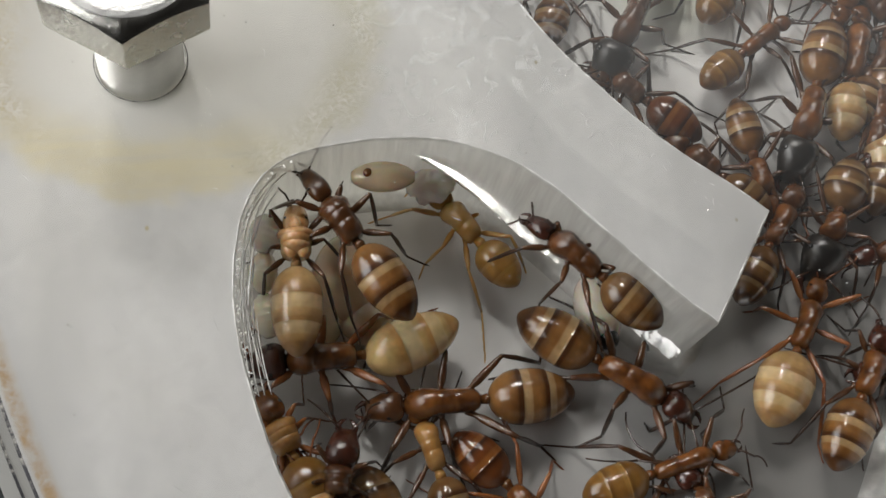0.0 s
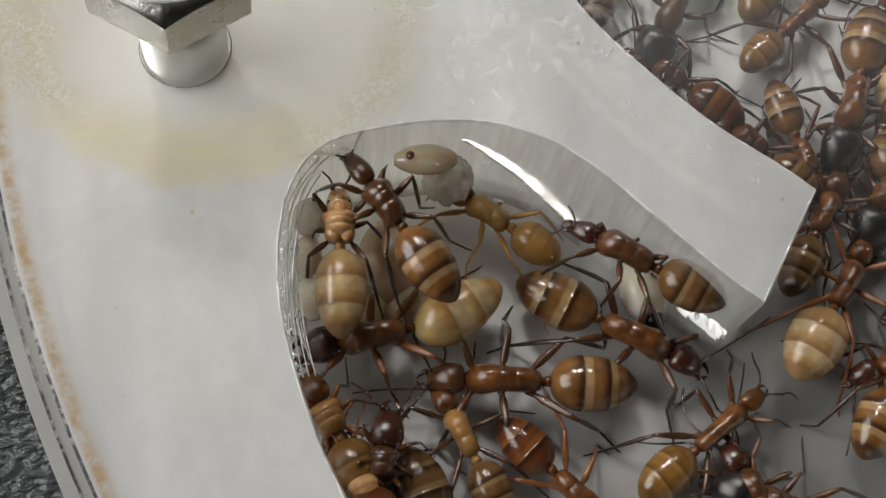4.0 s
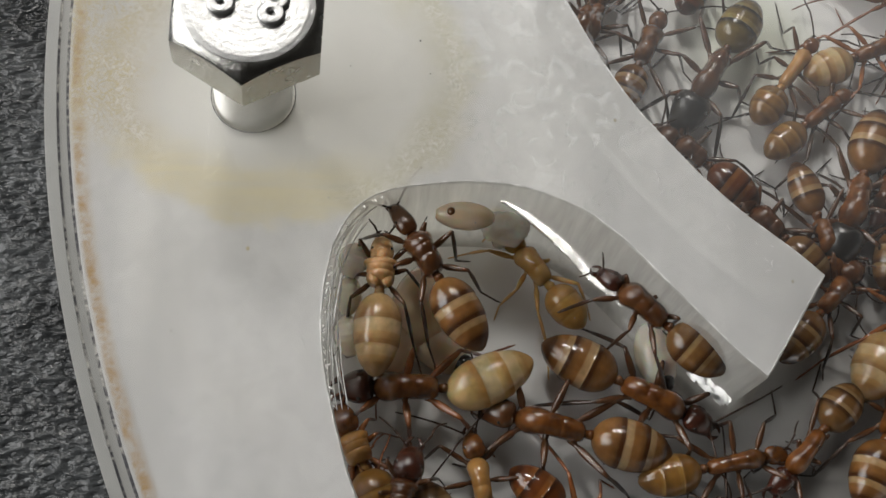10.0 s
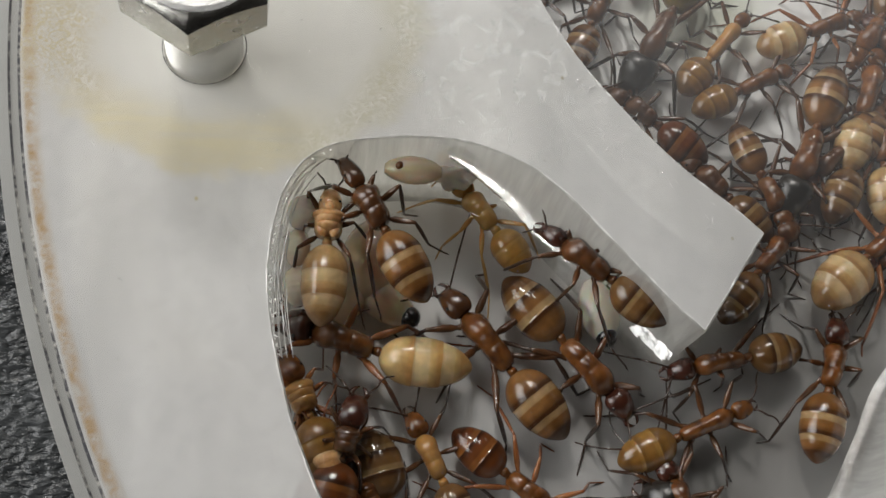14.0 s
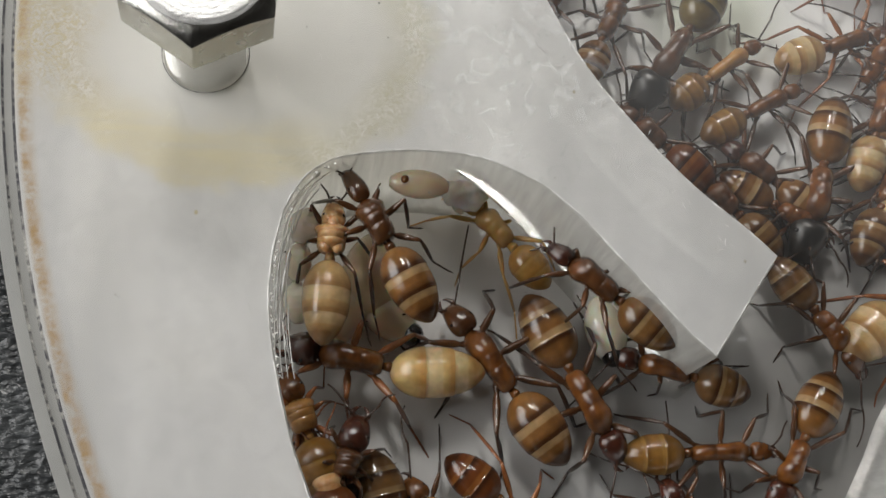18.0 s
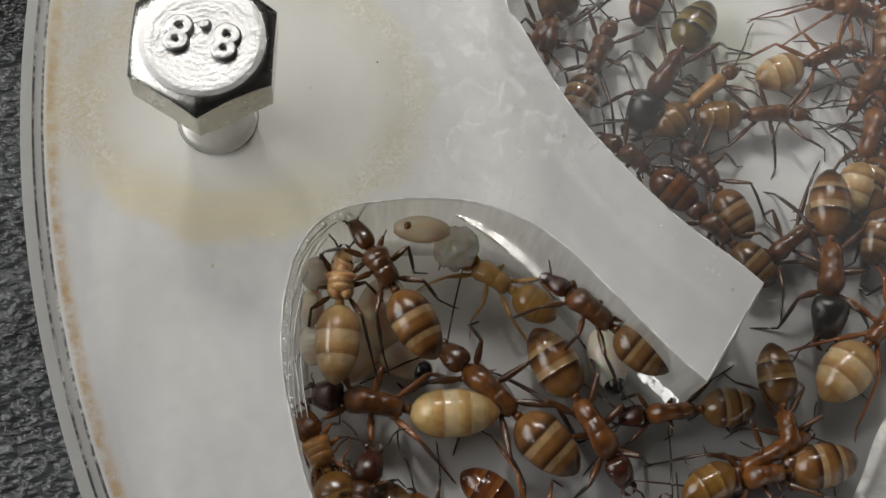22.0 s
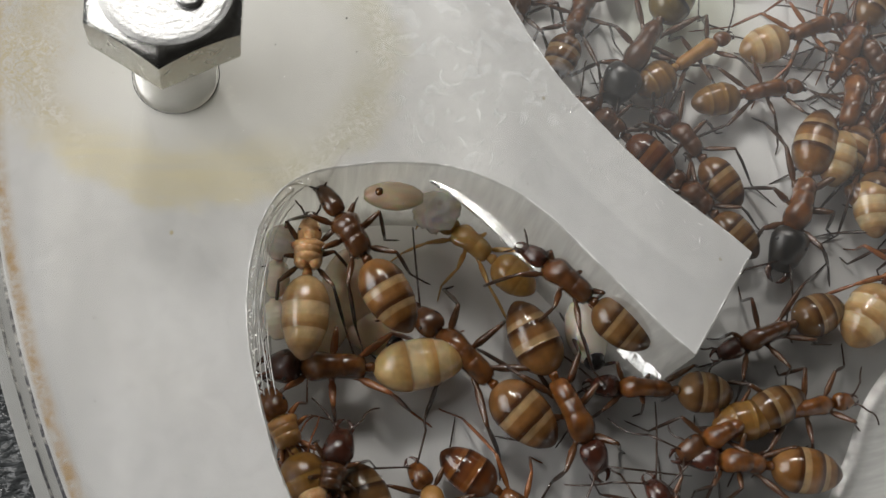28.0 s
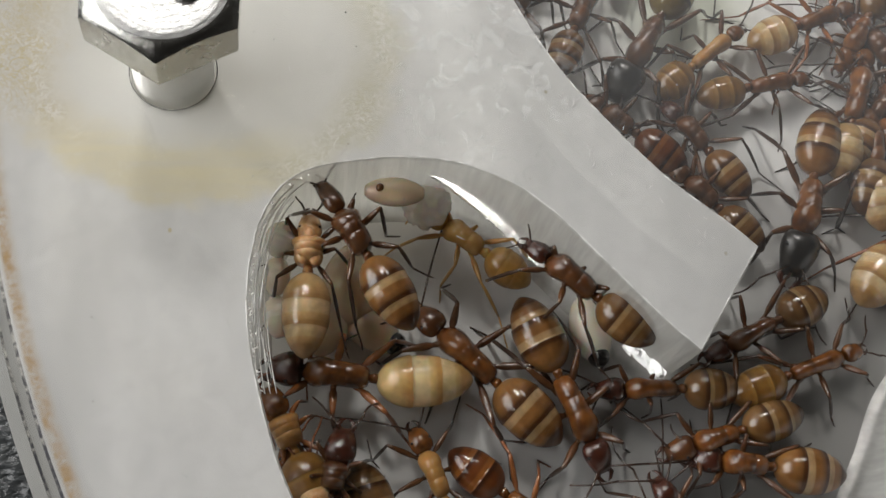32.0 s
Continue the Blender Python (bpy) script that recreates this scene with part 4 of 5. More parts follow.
def ant(label, route, L, h, gl, gw, head="brown", body="red", gaster="banded", limb="dark", hl=2.9, hw=2.5, mw=1.9, reach=1.0,
        pitch=0.0, roll=0.0, bend=0.0, nod=0.0, lively=1.0, lift=0.0, lumps=False, feelers=0.0, sway=()):
    """An ant whose feet stand at z = 0 and whose body's middle is h above them; L: from the abdomen's middle to the head's."""
    t0, x0, y0, a0 = route[0]
    z0 = ZT - DEEP + 0.02 + lift
    thing = empty("ant", pose(x0 * K, y0 * K, z0 * K, roll, pitch, a0))
    tagged(thing, label, "ant", group="ants of the colony")
    gl, gw = gl * 1.02, gw * 0.93
    if head != "black":
        hl, hw = hl * 0.95, hw * 0.86
    q = gl / 2
    xm = q + 0.55
    ml = max(2.2, L - hl / 2 + 0.15 - xm)
    g = part("gaster", gaster_mesh(gl, gw, gw * 0.92), GASTER[gaster], thing, at=(0, 0, h), turn=(0, 0, bend))
    if sway:
        MOVING.append((g, [(t, pose(q * 0.55 * K, 0, h * K, 0, 0, b) @ pose(-q * 0.55 * K, 0, 0)) for t, b in sway]))
    bm = loft([(-0.5, .26, .24, 0), (-.25, .38, .42, .08), (0, .40, .66, .25), (.2, .36, .54, .2), (.5, .30, .28, 0), (.8, .28, .25, 0)], 14)
    part("petiole", bm, HEADS[body], thing, at=(q + 0.1, 0, h - 0.1))
    part("mesosoma", thorax_mesh(ml, mw * 1.45), HEADS[body], thing, at=(xm, 0, h))
    hd = part("head", head_mesh(hl, hw), HEADS[head], thing, at=(L, 0, h - 0.1), turn=(0, 12, nod))
    feel = reach
    for share in (1.0, 0.7, 0.45, 0.28):
        feel = share * reach
        far = L + hl * 0.34 + 4.6 * feel
        side = 3.4 * feel
        if all(in_chamber(x + far * math.cos(radians(a)) - o * math.sin(radians(a)), y + far * math.sin(radians(a)) + o * math.cos(radians(a)))
               for t, x, y, a in route[::max(1, len(route) // 6)] for o in (-side, 0, side)):
            break
    feel = feelers or feel
    for s in (1, -1):
        bm = bmesh.new()
        bmesh.ops.create_uvsphere(bm, u_segments=12, v_segments=8, radius=0.20 * hw / 2.5)
        part("eye", bm, M_EYE, hd, at=(-hl * 0.10, s * hw * 0.37, hw * 0.20), turn=(0, 0, 0))
        bm = bmesh.new()
        tube(bm, [(0, 0, 0), (hl * .14, s * .06 * hw, 0), (hl * .28, -s * .05 * hw, -.05), (hl * .34, -s * .16 * hw, -.08)], [.26 * hw / 2.5, .24 * hw / 2.5, .15 * hw / 2.5, .04], 8, 0.6)
        part("mandible", bm, HEADS["dark" if head not in ("amber", "honey") else head], hd, at=(hl * 0.42, s * hw * 0.20, -hl * 0.12))
        an = part("antenna", antenna_mesh(s, 2.9 * feel, 3.7 * feel, RND.uniform(0.45, 1.1), 0.105, RND.uniform(-0.9, 0.3)), LIMB[limb], hd,
                  at=(hl * 0.34, s * hw * 0.16, hw * 0.14))
        if lively:
            MOVING.append((an, wiggle(an.matrix_basis.copy(), 13.0 * lively)))
    fan = ((0.86, 1.5, 2.6, 3.6, 1.0), (0.52, -0.4, -0.5, -0.3, 1.0), (0.22, -2.2, -4.3, -6.2, 0.80))
    for s in (1, -1):
        for u, dx1, dx2, dx3, out in fan:
            j = lambda a: RND.uniform(-a, a)
            f = reach * (0.92 if u > 0.8 else 1.0 if u > 0.4 else 1.12)
            knee = (dx1 * 1.15 * f + j(.6), s * (2.45 + j(.5)) * f * out, 0.85 + j(.5))
            ankle = (dx2 * 1.1 * f + j(1.1), s * (3.5 + j(1.0)) * f * out, -h + 0.6)
            toe = (dx3 * 1.1 * f + j(1.5), s * (5.0 + j(1.3)) * f * out, -h + 0.07)
            for _ in range(10):
                bad = False
                for t, x, y, a in route[::max(1, len(route) // 5)]:
                    ca, sa = math.cos(radians(a)), math.sin(radians(a))
                    for px, py, pz in (ankle, toe):
                        fx, fy = xm + ml * u + px, s * mw * 0.22 + py
                        bad = bad or not in_chamber(x + ca * fx - sa * fy, y + sa * fx + ca * fy)
                if not bad:
                    break
                knee = (knee[0] * 0.9, knee[1] * 0.78, knee[2])
                ankle = (ankle[0] * 0.85, ankle[1] * 0.72, ankle[2])
                toe = (toe[0] * 0.8, toe[1] * 0.68, toe[2])
            thick = 0.165 * min(1.15, max(0.8, L / 9.5))
            lg = part("leg", thigh_mesh(knee, thick), FEMUR[limb], thing, at=(xm + ml * u, s * mw * 0.22, h - 0.28))
            part("shin", shin_mesh(Vector(ankle) - Vector(knee), thick), LIMB[limb], lg, at=knee)
            part("foot", foot_mesh(Vector(toe) - Vector(ankle), s, thick), LIMB[limb], lg, at=ankle)
            if lively:
                MOVING.append((lg, wiggle(lg.matrix_basis.copy(), 7.0 * lively, 2.0)))
    if lumps:
        for k in range(7):
            bm = bmesh.new()
            bmesh.ops.create_uvsphere(bm, u_segments=12, v_segments=8, radius=0.50)
            bmesh.ops.scale(bm, vec=(1.25, 0.85, 0.75), verts=bm.verts)
            part("coxa", bm, HEADS["orange"], thing, at=(xm + ml * (0.12 + 0.28 * (k // 2)), (0.5 if k % 2 else -0.5) * (1 if k < 6 else 0), h + mw * 0.48), turn=(0, RND.uniform(-15, 15), RND.uniform(-35, 35)))
    if len(route) > 2 or route[0][1:] != route[-1][1:]:
        MOVING.append((thing, [(t, pose(x * K, y * K, z0 * K, roll, pitch, a)) for t, x, y, a in route]))
    return thing


def wiggle(base, amount, step=1.0):
    """Rows for a limb that swings a little about its root."""
    rows = []
    t = 0.0
    off = 0.0
    while t < 31.9:
        rows.append((t, base @ pose(0, 0, 0, RND.uniform(-.3, .3) * amount * 0.4, RND.uniform(-.3, .3) * amount * 0.4, off)))
        off = RND.uniform(-amount, amount)
        t += step * RND.uniform(0.8, 1.9)
    rows.append((32.0, base @ pose(0, 0, 0, 0, 0, off)))
    return rows


ROUTES = {
    "pale_major": [(0, 17.2, -20.9, 179), (1, 16.5, -21.0, 180), (2, 17.2, -19.5, 184), (3, 17.2, -20.8, 179), (4, 17.6, -19.9, 185), (7, 17.0, -20.6, 181), (9, 17.6, -20.6, 180), (10, 18.0, -21.7, 178), (11, 17.7, -22.9, 171), (12, 18.2, -22.9, 173), (13, 17.1, -23.5, 165), (16, 16.7, -24.0, 159), (18, 17.6, -23.1, 168), (19, 17.8, -23.5, 167), (19.5, 18.4, -23.3, 170), (20, 18.5, -23.8, 168), (21, 17.8, -22.0, 175), (22, 18.3, -23.7, 168), (23, 17.9, -23.5, 171), (24, 18.3, -22.0, 178), (25, 18.2, -22.5, 173), (26, 17.8, -22.3, 173), (29, 17.8, -21.4, 179), (30, 17.7, -23.2, 167), (31, 17.3, -22.4, 171), (32, 17.8, -23.0, 171)],
    "big_seven": [(0, 27.8, -20.5, -37), (1, 23.8, -19.0, -27), (2, 23.8, -19.1, -20), (4, 24.7, -18.8, -32), (7, 24.5, -19.3, -27), (9, 24.8, -18.9, -30), (10, 25.0, -19.3, -28), (11, 24.7, -19.1, -27), (12, 25.5, -19.2, -35), (13, 25.7, -19.0, -44), (16, 25.6, -18.3, -52), (17, 25.3, -18.4, -52), (18, 26.4, -19.0, -61), (20, 27.0, -19.2, -67), (22, 26.8, -19.0, -62), (23, 26.7, -18.6, -67), (25, 26.8, -19.1, -66), (32, 27.0, -19.1, -68)],
    "big_eight": [(0, 25.3, -24.8, 179), (1, 27.3, -26.0, 168), (2, 26.6, -25.6, 180), (3, 26.9, -25.8, 177), (4, 26.5, -25.4, 172), (7, 27.8, -25.8, 178), (8, 27.7, -25.7, 178), (9, 28.2, -25.8, 169), (10, 28.7, -26.1, 165), (11, 28.6, -27.4, 159), (12, 28.0, -27.6, 150), (13, 26.2, -26.7, 130), (18, 25.7, -26.9, 126), (20, 26.2, -26.0, 135), (23, 25.8, -25.9, 134), (24, 25.9, -25.3, 132), (25, 25.7, -26.1, 130), (26, 25.8, -25.3, 132), (32, 25.8, -25.4, 134)],
    "brown_nine": [(0, 21.0, -28.8, -51), (9, 20.9, -29.3, -48), (10, 21.1, -29.2, -39), (11, 20.9, -29.1, -42), (12, 20.4, -29.9, -36), (13, 21.2, -30.1, -42), (16, 20.2, -30.3, -34), (17, 20.1, -29.8, -35), (18, 20.3, -30.5, -38), (19, 20.5, -30.3, -37), (19.5, 20.6, -29.7, -46), (20, 21.1, -29.8, -43), (21, 20.6, -29.6, -41), (22, 20.7, -29.4, -37), (25, 21.2, -29.3, -35), (29, 21.1, -29.4, -37), (30, 21.2, -29.8, -37), (32, 21.4, -29.5, -40)],
    "small_ten": [(0, 18.5, -32.1, 102), (1, 18.3, -32.1, 102), (2, 17.7, -33.0, 102), (3, 17.7, -33.2, 105), (4, 18.2, -32.2, 111), (7, 18.8, -34.7, 111), (8, 18.2, -32.9, 107), (9, 17.8, -33.6, 102), (10, 17.5, -33.1, 99), (11, 17.9, -33.3, 99), (12, 18.7, -34.1, 100), (13, 18.8, -34.0, 106), (16, 20.4, -37.1, 128), (18, 20.8, -37.0, 131), (22, 19.9, -36.1, 129), (26, 21.2, -35.9, 119), (30, 20.3, -36.4, 114), (31, 20.3, -36.1, 111), (32, 19.8, -33.9, 110)],
    "small_eleven": [(0, 30.5, -31.9, 12), (1, 28.6, -32.0, 23), (2, 29.3, -32.1, 24), (3, 29.2, -32.2, 26), (4, 30.8, -32.4, 33), (7, 29.7, -30.4, 19), (8, 31.1, -30.3, 25), (9, 30.2, -29.8, 16), (10, 31.6, -28.4, 10), (11, 34.8, -29.6, 15), (12, 33.8, -30.0, 23), (13, 34.1, -30.5, 26), (16, 34.7, -29.8, 8), (17, 34.1, -30.3, 5), (18, 34.6, -28.7, 2), (19, 35.2, -28.8, 8), (19.5, 36.5, -28.3, 14), (20, 39.3, -30.3, 27), (21, 40.0, -29.2, 31), (22, 39.0, -29.5, 24), (23, 40.0, -28.5, 25), (24, 40.6, -28.1, 23), (25, 40.0, -27.2, 17), (26, 41.4, -26.4, 8), (30, 43.8, -26.2, 12), (32, 44.4, -23.9, 17)],
    "pale_twelve": [(0, 44.3, -26.2, 59), (1, 44.6, -26.0, 58), (2, 43.0, -24.1, 48), (3, 43.0, -26.0, 62), (4, 43.4, -24.1, 52), (7, 45.7, -22.1, 61), (8, 46.4, -22.3, 56), (9, 48.5, -20.0, 59), (10, 49.5, -20.0, 57), (11, 50.3, -18.3, 54), (12, 52.0, -16.7, 55), (13, 51.7, -16.3, 40), (17, 53.8, -17.6, 41), (18, 53.4, -18.8, 40), (19, 52.0, -17.7, 35), (19.5, 50.4, -20.5, 37), (20, 53.6, -20.4, 38), (21, 52.8, -21.4, 42), (22, 51.4, -20.5, 46), (23, 52.4, -20.9, 48), (24, 52.3, -20.9, 50), (25, 53.3, -20.6, 52), (26, 53.7, -20.5, 53), (29, 55.7, -17.3, 49), (31, 55.8, -17.7, 50), (32, 55.9, -15.2, 48)],
    "banded_thirteen": [(0, 48.6, -30.0, 57), (2, 48.2, -30.1, 53), (4, 47.0, -30.4, 53), (8, 47.5, -30.7, 61), (9, 47.2, -30.7, 62), (10, 47.8, -28.6, 64), (12, 48.2, -27.9, 69), (13, 48.2, -29.5, 69), (15.2, 50.0, -27.3, 109), (16, 49.0, -27.4, 161), (17, 48.4, -22.8, 219), (18, 48.5, -24.6, 241), (19.5, 49.3, -27.0, 241), (20, 49.3, -28.7, 199), (21, 49.1, -28.0, 190), (24, 48.3, -29.1, 183), (26, 48.5, -30.0, 183), (30, 47.8, -30.6, 159), (31, 48.0, -30.7, 176), (32, 47.7, -30.7, 171)],
    "small_fourteen": [(0, 59.6, -23.6, -168), (4, 54.9, -24.7, -167), (7, 54.0, -23.3, -164), (8, 53.0, -23.9, -162), (9, 50.5, -23.0, -154), (10, 46.1, -23.1, -134), (11, 47.7, -23.0, -149), (12, 46.6, -22.3, -156), (13, 46.8, -22.2, -161), (16, 41.5, -22.8, -183), (17, 40.2, -23.1, -183), (18, 40.7, -23.3, -196), (19, 40.0, -23.6, -191), (19.5, 41.2, -23.0, -186), (20, 41.1, -22.5, -178), (21, 40.8, -23.1, -174), (22, 41.3, -23.1, -176), (23, 40.6, -23.5, -184), (24, 40.6, -23.8, -184), (25, 40.2, -23.6, -182), (26, 40.6, -23.8, -186), (32, 40.7, -23.9, -182)],
    "dark_fifteen": [(0, 44.0, -17.2, 53), (2, 43.7, -18.0, 54), (7, 43.8, -17.4, 56), (9, 44.0, -16.8, 55), (10, 43.3, -17.5, 47), (11, 43.6, -18.0, 52), (12, 43.5, -17.6, 50), (13, 43.0, -18.2, 50), (16, 44.9, -16.4, 53), (17, 46.6, -15.9, 66), (18, 47.1, -14.6, -53), (19, 46.5, -14.8, -95), (19.5, 45.8, -15.6, -98), (20, 46.2, -16.4, -97), (21, 45.3, -18.9, -86), (23, 46.5, -20.9, -87), (24, 47.4, -21.6, -88), (25, 47.3, -22.3, -91), (26, 48.2, -21.7, -107), (29, 45.7, -26.8, -168), (30, 47.2, -27.0, -167), (31, 48.2, -26.5, -155), (32, 45.3, -26.6, -166)],
    "black_sixteen": [(0, 54.1, 1.5, -116), (4, 53.3, 0.6, -115), (7, 52.7, 0.6, -115), (8, 53.2, 0.9, -115), (9, 52.5, 1.2, -113), (10, 52.0, 0.0, -113), (11, 52.7, 0.9, -117), (16, 52.9, 0.1, -112), (17, 52.7, -0.6, -115), (18, 51.8, -1.0, -107), (19.5, 52.6, 0.3, -103), (20, 54.4, -3.9, -111), (21, 53.4, -4.3, -105), (22, 52.2, -5.3, -98), (23, 50.8, -4.4, -98), (24, 49.5, -10.4, -104), (25, 52.3, -2.4, -108), (26, 53.0, -1.7, -108), (29, 53.0, -2.7, -114), (30, 53.0, -2.2, -102), (31, 53.0, -2.3, -102), (32, 52.7, -3.1, -109)],
    "black_seventeen": [(0, 53.4, -10.2, -120), (1, 53.0, -10.6, -108), (3, 52.8, -10.4, -117), (4, 53.2, -9.3, -116), (7, 55.4, -10.0, -117), (13, 64.1, -8.9, -116), (20, 66.4, -4.0, -117), (32, 64.5, -8.8, -118)],
    "banded_eighteen": [(0, 56.3, -10.6, 60), (9, 51.8, -12.0, 68), (12, 53.5, -7.5, 65), (13, 53.3, -7.7, 63), (16, 53.0, -10.2, 62), (17, 52.8, -9.0, 62), (18, 54.5, -10.5, 66), (19, 55.9, -7.1, 66), (20, 57.1, -7.8, 66), (22, 56.3, -8.4, 67), (24, 56.7, -7.8, 66), (26, 57.6, -7.9, 68), (32, 56.7, -7.1, 66)],
    "green_black_head": [(0, 41.4, 10.3, -123), (1, 40.7, 9.9, -123), (2, 41.2, 9.8, -122), (7, 40.7, 9.6, -122), (8, 41.3, 10.3, -122), (9, 41.3, 10.4, -121), (10, 41.6, 11.2, -123), (11, 42.0, 11.3, -122), (12, 42.0, 11.1, -124), (13, 41.3, 11.3, -121), (17, 41.0, 10.8, -120), (19, 42.1, 10.2, -127), (19.5, 41.7, 10.4, -125), (20, 42.8, 12.3, -125), (21, 42.4, 12.6, -123), (23, 41.7, 11.8, -123), (31, 42.0, 11.3, -125), (32, 41.7, 11.2, -123)],
    "yellow_twentyone": [(0, 45.1, 0.6, 33), (7, 44.3, 0.3, 37), (9, 44.6, 0.5, 37), (11, 44.2, -0.2, 37), (12, 44.4, 0.3, 32), (13, 43.7, -0.1, 33), (16, 42.0, 0.8, 4), (17, 42.8, -0.1, 18), (18, 42.5, -0.9, 29), (19, 42.7, -0.9, 29), (20, 43.6, 1.4, 24), (21, 42.6, 2.5, 10), (22, 43.2, 3.4, 1), (24, 44.1, 2.1, 10), (32, 44.8, 1.7, 10)],
    "yellow_twentytwo": [(0, 45.8, 6.7, 47), (2, 44.8, 5.7, 48), (4, 45.1, 4.9, 48), (7, 42.6, 3.7, 49), (9, 42.6, 3.8, 42), (10, 43.3, 3.5, 52), (11, 43.1, 2.9, 53), (12, 42.7, 3.0, 51), (13, 41.8, 2.4, 51), (17, 40.2, 3.1, 38), (18, 39.6, 2.1, 37), (19, 39.8, 1.7, 39), (19.5, 39.3, 2.1, 36), (20, 39.5, 2.0, 38), (21, 38.6, 2.3, 39), (22, 38.8, 2.9, 39), (23, 38.3, 3.0, 39), (24, 39.0, 3.5, 37), (25, 38.6, 3.9, 32), (26, 39.3, 4.0, 32), (30, 39.5, 2.9, 32), (31, 39.7, 2.8, 33), (32, 40.7, 2.8, 37)],
    "pale_twentythree": [(0, 54.8, 9.9, 15), (4, 53.7, 8.8, 14), (7, 51.1, 7.9, 18), (9, 51.2, 7.6, 20), (10, 49.2, 7.3, 21), (12, 49.8, 7.0, 18), (13, 49.5, 6.5, 20), (18, 49.9, 6.0, 19), (19.5, 50.0, 6.4, 20), (20, 50.3, 7.2, 19), (22, 49.3, 7.6, 20), (23, 49.0, 7.4, 20), (26, 49.8, 7.3, 19), (29, 49.7, 6.9, 19), (30, 49.7, 7.2, 18), (32, 50.1, 7.1, 20)],
    "banded_twentyfour": [(0, 45.9, -4.5, -85), (4, 45.2, -4.6, -81), (7, 45.3, -4.5, -75), (9, 45.7, -4.1, -76), (12, 45.2, -4.6, -73), (13, 45.3, -4.2, -70), (16, 44.2, -4.5, -60), (17, 43.4, -5.9, -48), (18, 44.0, -6.5, -31), (19, 48.3, -7.8, -25), (20, 55.6, -0.9, -30), (22, 55.1, -4.2, -30), (26, 57.3, -7.9, -29), (32, 57.0, -7.1, -31)],
    "dark_twentyfive": [(0, 58.5, -1.7, -110), (9, 53.9, -0.2, -112), (13, 57.1, -0.4, -123), (16, 52.4, -7.2, -176), (17, 51.4, -6.2, -182), (18, 48.8, -7.6, -219), (19, 47.0, -9.3, -242), (19.5, 46.6, -9.9, -248), (20, 46.0, -8.8, -254), (21, 44.5, -8.8, -259), (22, 43.7, -6.1, -241), (23, 43.2, -6.5, -245), (24, 43.8, -5.9, -237), (25, 43.9, -6.1, -236), (26, 44.5, -5.7, -232), (29, 44.2, -6.1, -236), (32, 44.5, -5.9, -234)],
    "edge_twentysix": [(0, 40.3, -3.7, 138), (7, 39.8, -4.3, 138), (9, 40.0, -4.0, 136), (10, 39.4, -4.1, 138), (11, 39.7, -4.4, 141), (16, 39.5, -3.8, 140), (17, 39.2, -3.9, 139), (18, 39.4, -4.9, 138), (19, 39.6, -4.4, 141), (19.5, 39.1, -4.5, 138), (20, 39.6, -4.2, 138), (21, 38.9, -4.1, 138), (23, 38.5, -3.6, 140), (25, 38.3, -3.9, 138), (26, 38.5, -3.6, 138), (29, 38.3, -3.8, 137), (32, 38.9, -3.8, 140)],
    "red_twentyseven": [(0, 31.5, 5.6, 72), (4, 31.8, 5.5, 68), (7, 31.0, 5.8, 71), (9, 31.4, 5.5, 71), (10, 31.0, 5.0, 64), (16, 31.3, 4.9, 67), (19, 31.1, 4.1, 65), (20, 31.7, 5.4, 65), (21, 31.0, 5.3, 65), (23, 30.7, 5.3, 65), (25, 31.0, 5.7, 65), (26, 30.7, 5.4, 65), (29, 31.5, 5.6, 66), (32, 31.4, 5.3, 66)],
    "walker_thirtyfour": [(0, 61.8, -15.4, -174), (16, 62.9, -11.6, -168), (20, 58.2, -5.8, -168), (21, 52.7, -6.3, -181), (22, 52.3, -5.7, -143), (23, 49.4, -7.4, -112), (25, 49.6, -14.6, -142), (26, 49.9, -16.4, -149), (29, 51.4, -17.7, -163), (30, 50.8, -17.5, -160), (31, 50.7, -17.7, -164), (32, 49.2, -17.4, -155)],
    "callow_five": [(0, 24.4, -14.6, 125), (1, 22.9, -15.0, 151), (2, 24.0, -14.5, 134), (3, 24.0, -14.0, 140), (4, 23.9, -14.4, 140), (8, 24.6, -13.6, 146), (9, 25.1, -13.7, 128), (10, 24.4, -14.8, 127), (12, 23.8, -14.7, 110), (13, 23.9, -13.9, 123), (16, 25.1, -14.0, 128), (17, 25.1, -14.1, 128), (19, 25.7, -13.7, 138), (23, 25.5, -14.1, 145), (29, 25.8, -14.0, 139), (31, 25.5, -14.6, 162), (32, 25.1, -13.7, 142)],
    "climber_six": [(0, 32.9, -19.5, 133), (2, 33.3, -19.3, 136), (4, 33.9, -19.9, 145), (9, 33.5, -19.6, 137), (16, 33.7, -19.2, 141), (19, 33.5, -19.3, 139), (19.5, 33.2, -19.2, 138), (22, 33.5, -19.1, 139), (23, 33.2, -19.2, 138), (32, 33.2, -19.2, 138)],
    "wall_two": [(0, 14.7, -16.1, 119), (32, 14.7, -16.1, 119)],
    "wall_three": [(0, 8.9, -18.1, 86), (32, 8.9, -18.1, 86)],
    "pile_a": [(0, 10.6, -35.9, 105), (32, 10.6, -35.9, 105)],
    "pile_b": [(0, 13.2, -31.2, -75), (32, 13.2, -31.2, -75)],
    "pile_c": [(0, 8.9, -30.2, 112), (32, 8.9, -30.2, 112)],
    "pile_d": [(0, 9.6, -33.8, 75), (32, 9.6, -33.8, 75)],
    "top_twentyeight": [(0, 30.1, 15.7, -112), (32, 30.1, 15.7, -112)],
    "top_twentynine": [(0, 37.5, 14.5, 67), (32, 37.5, 14.5, 67)],
    "top_thirty": [(0, 53.6, 17.4, -18), (32, 53.6, 17.4, -18)],
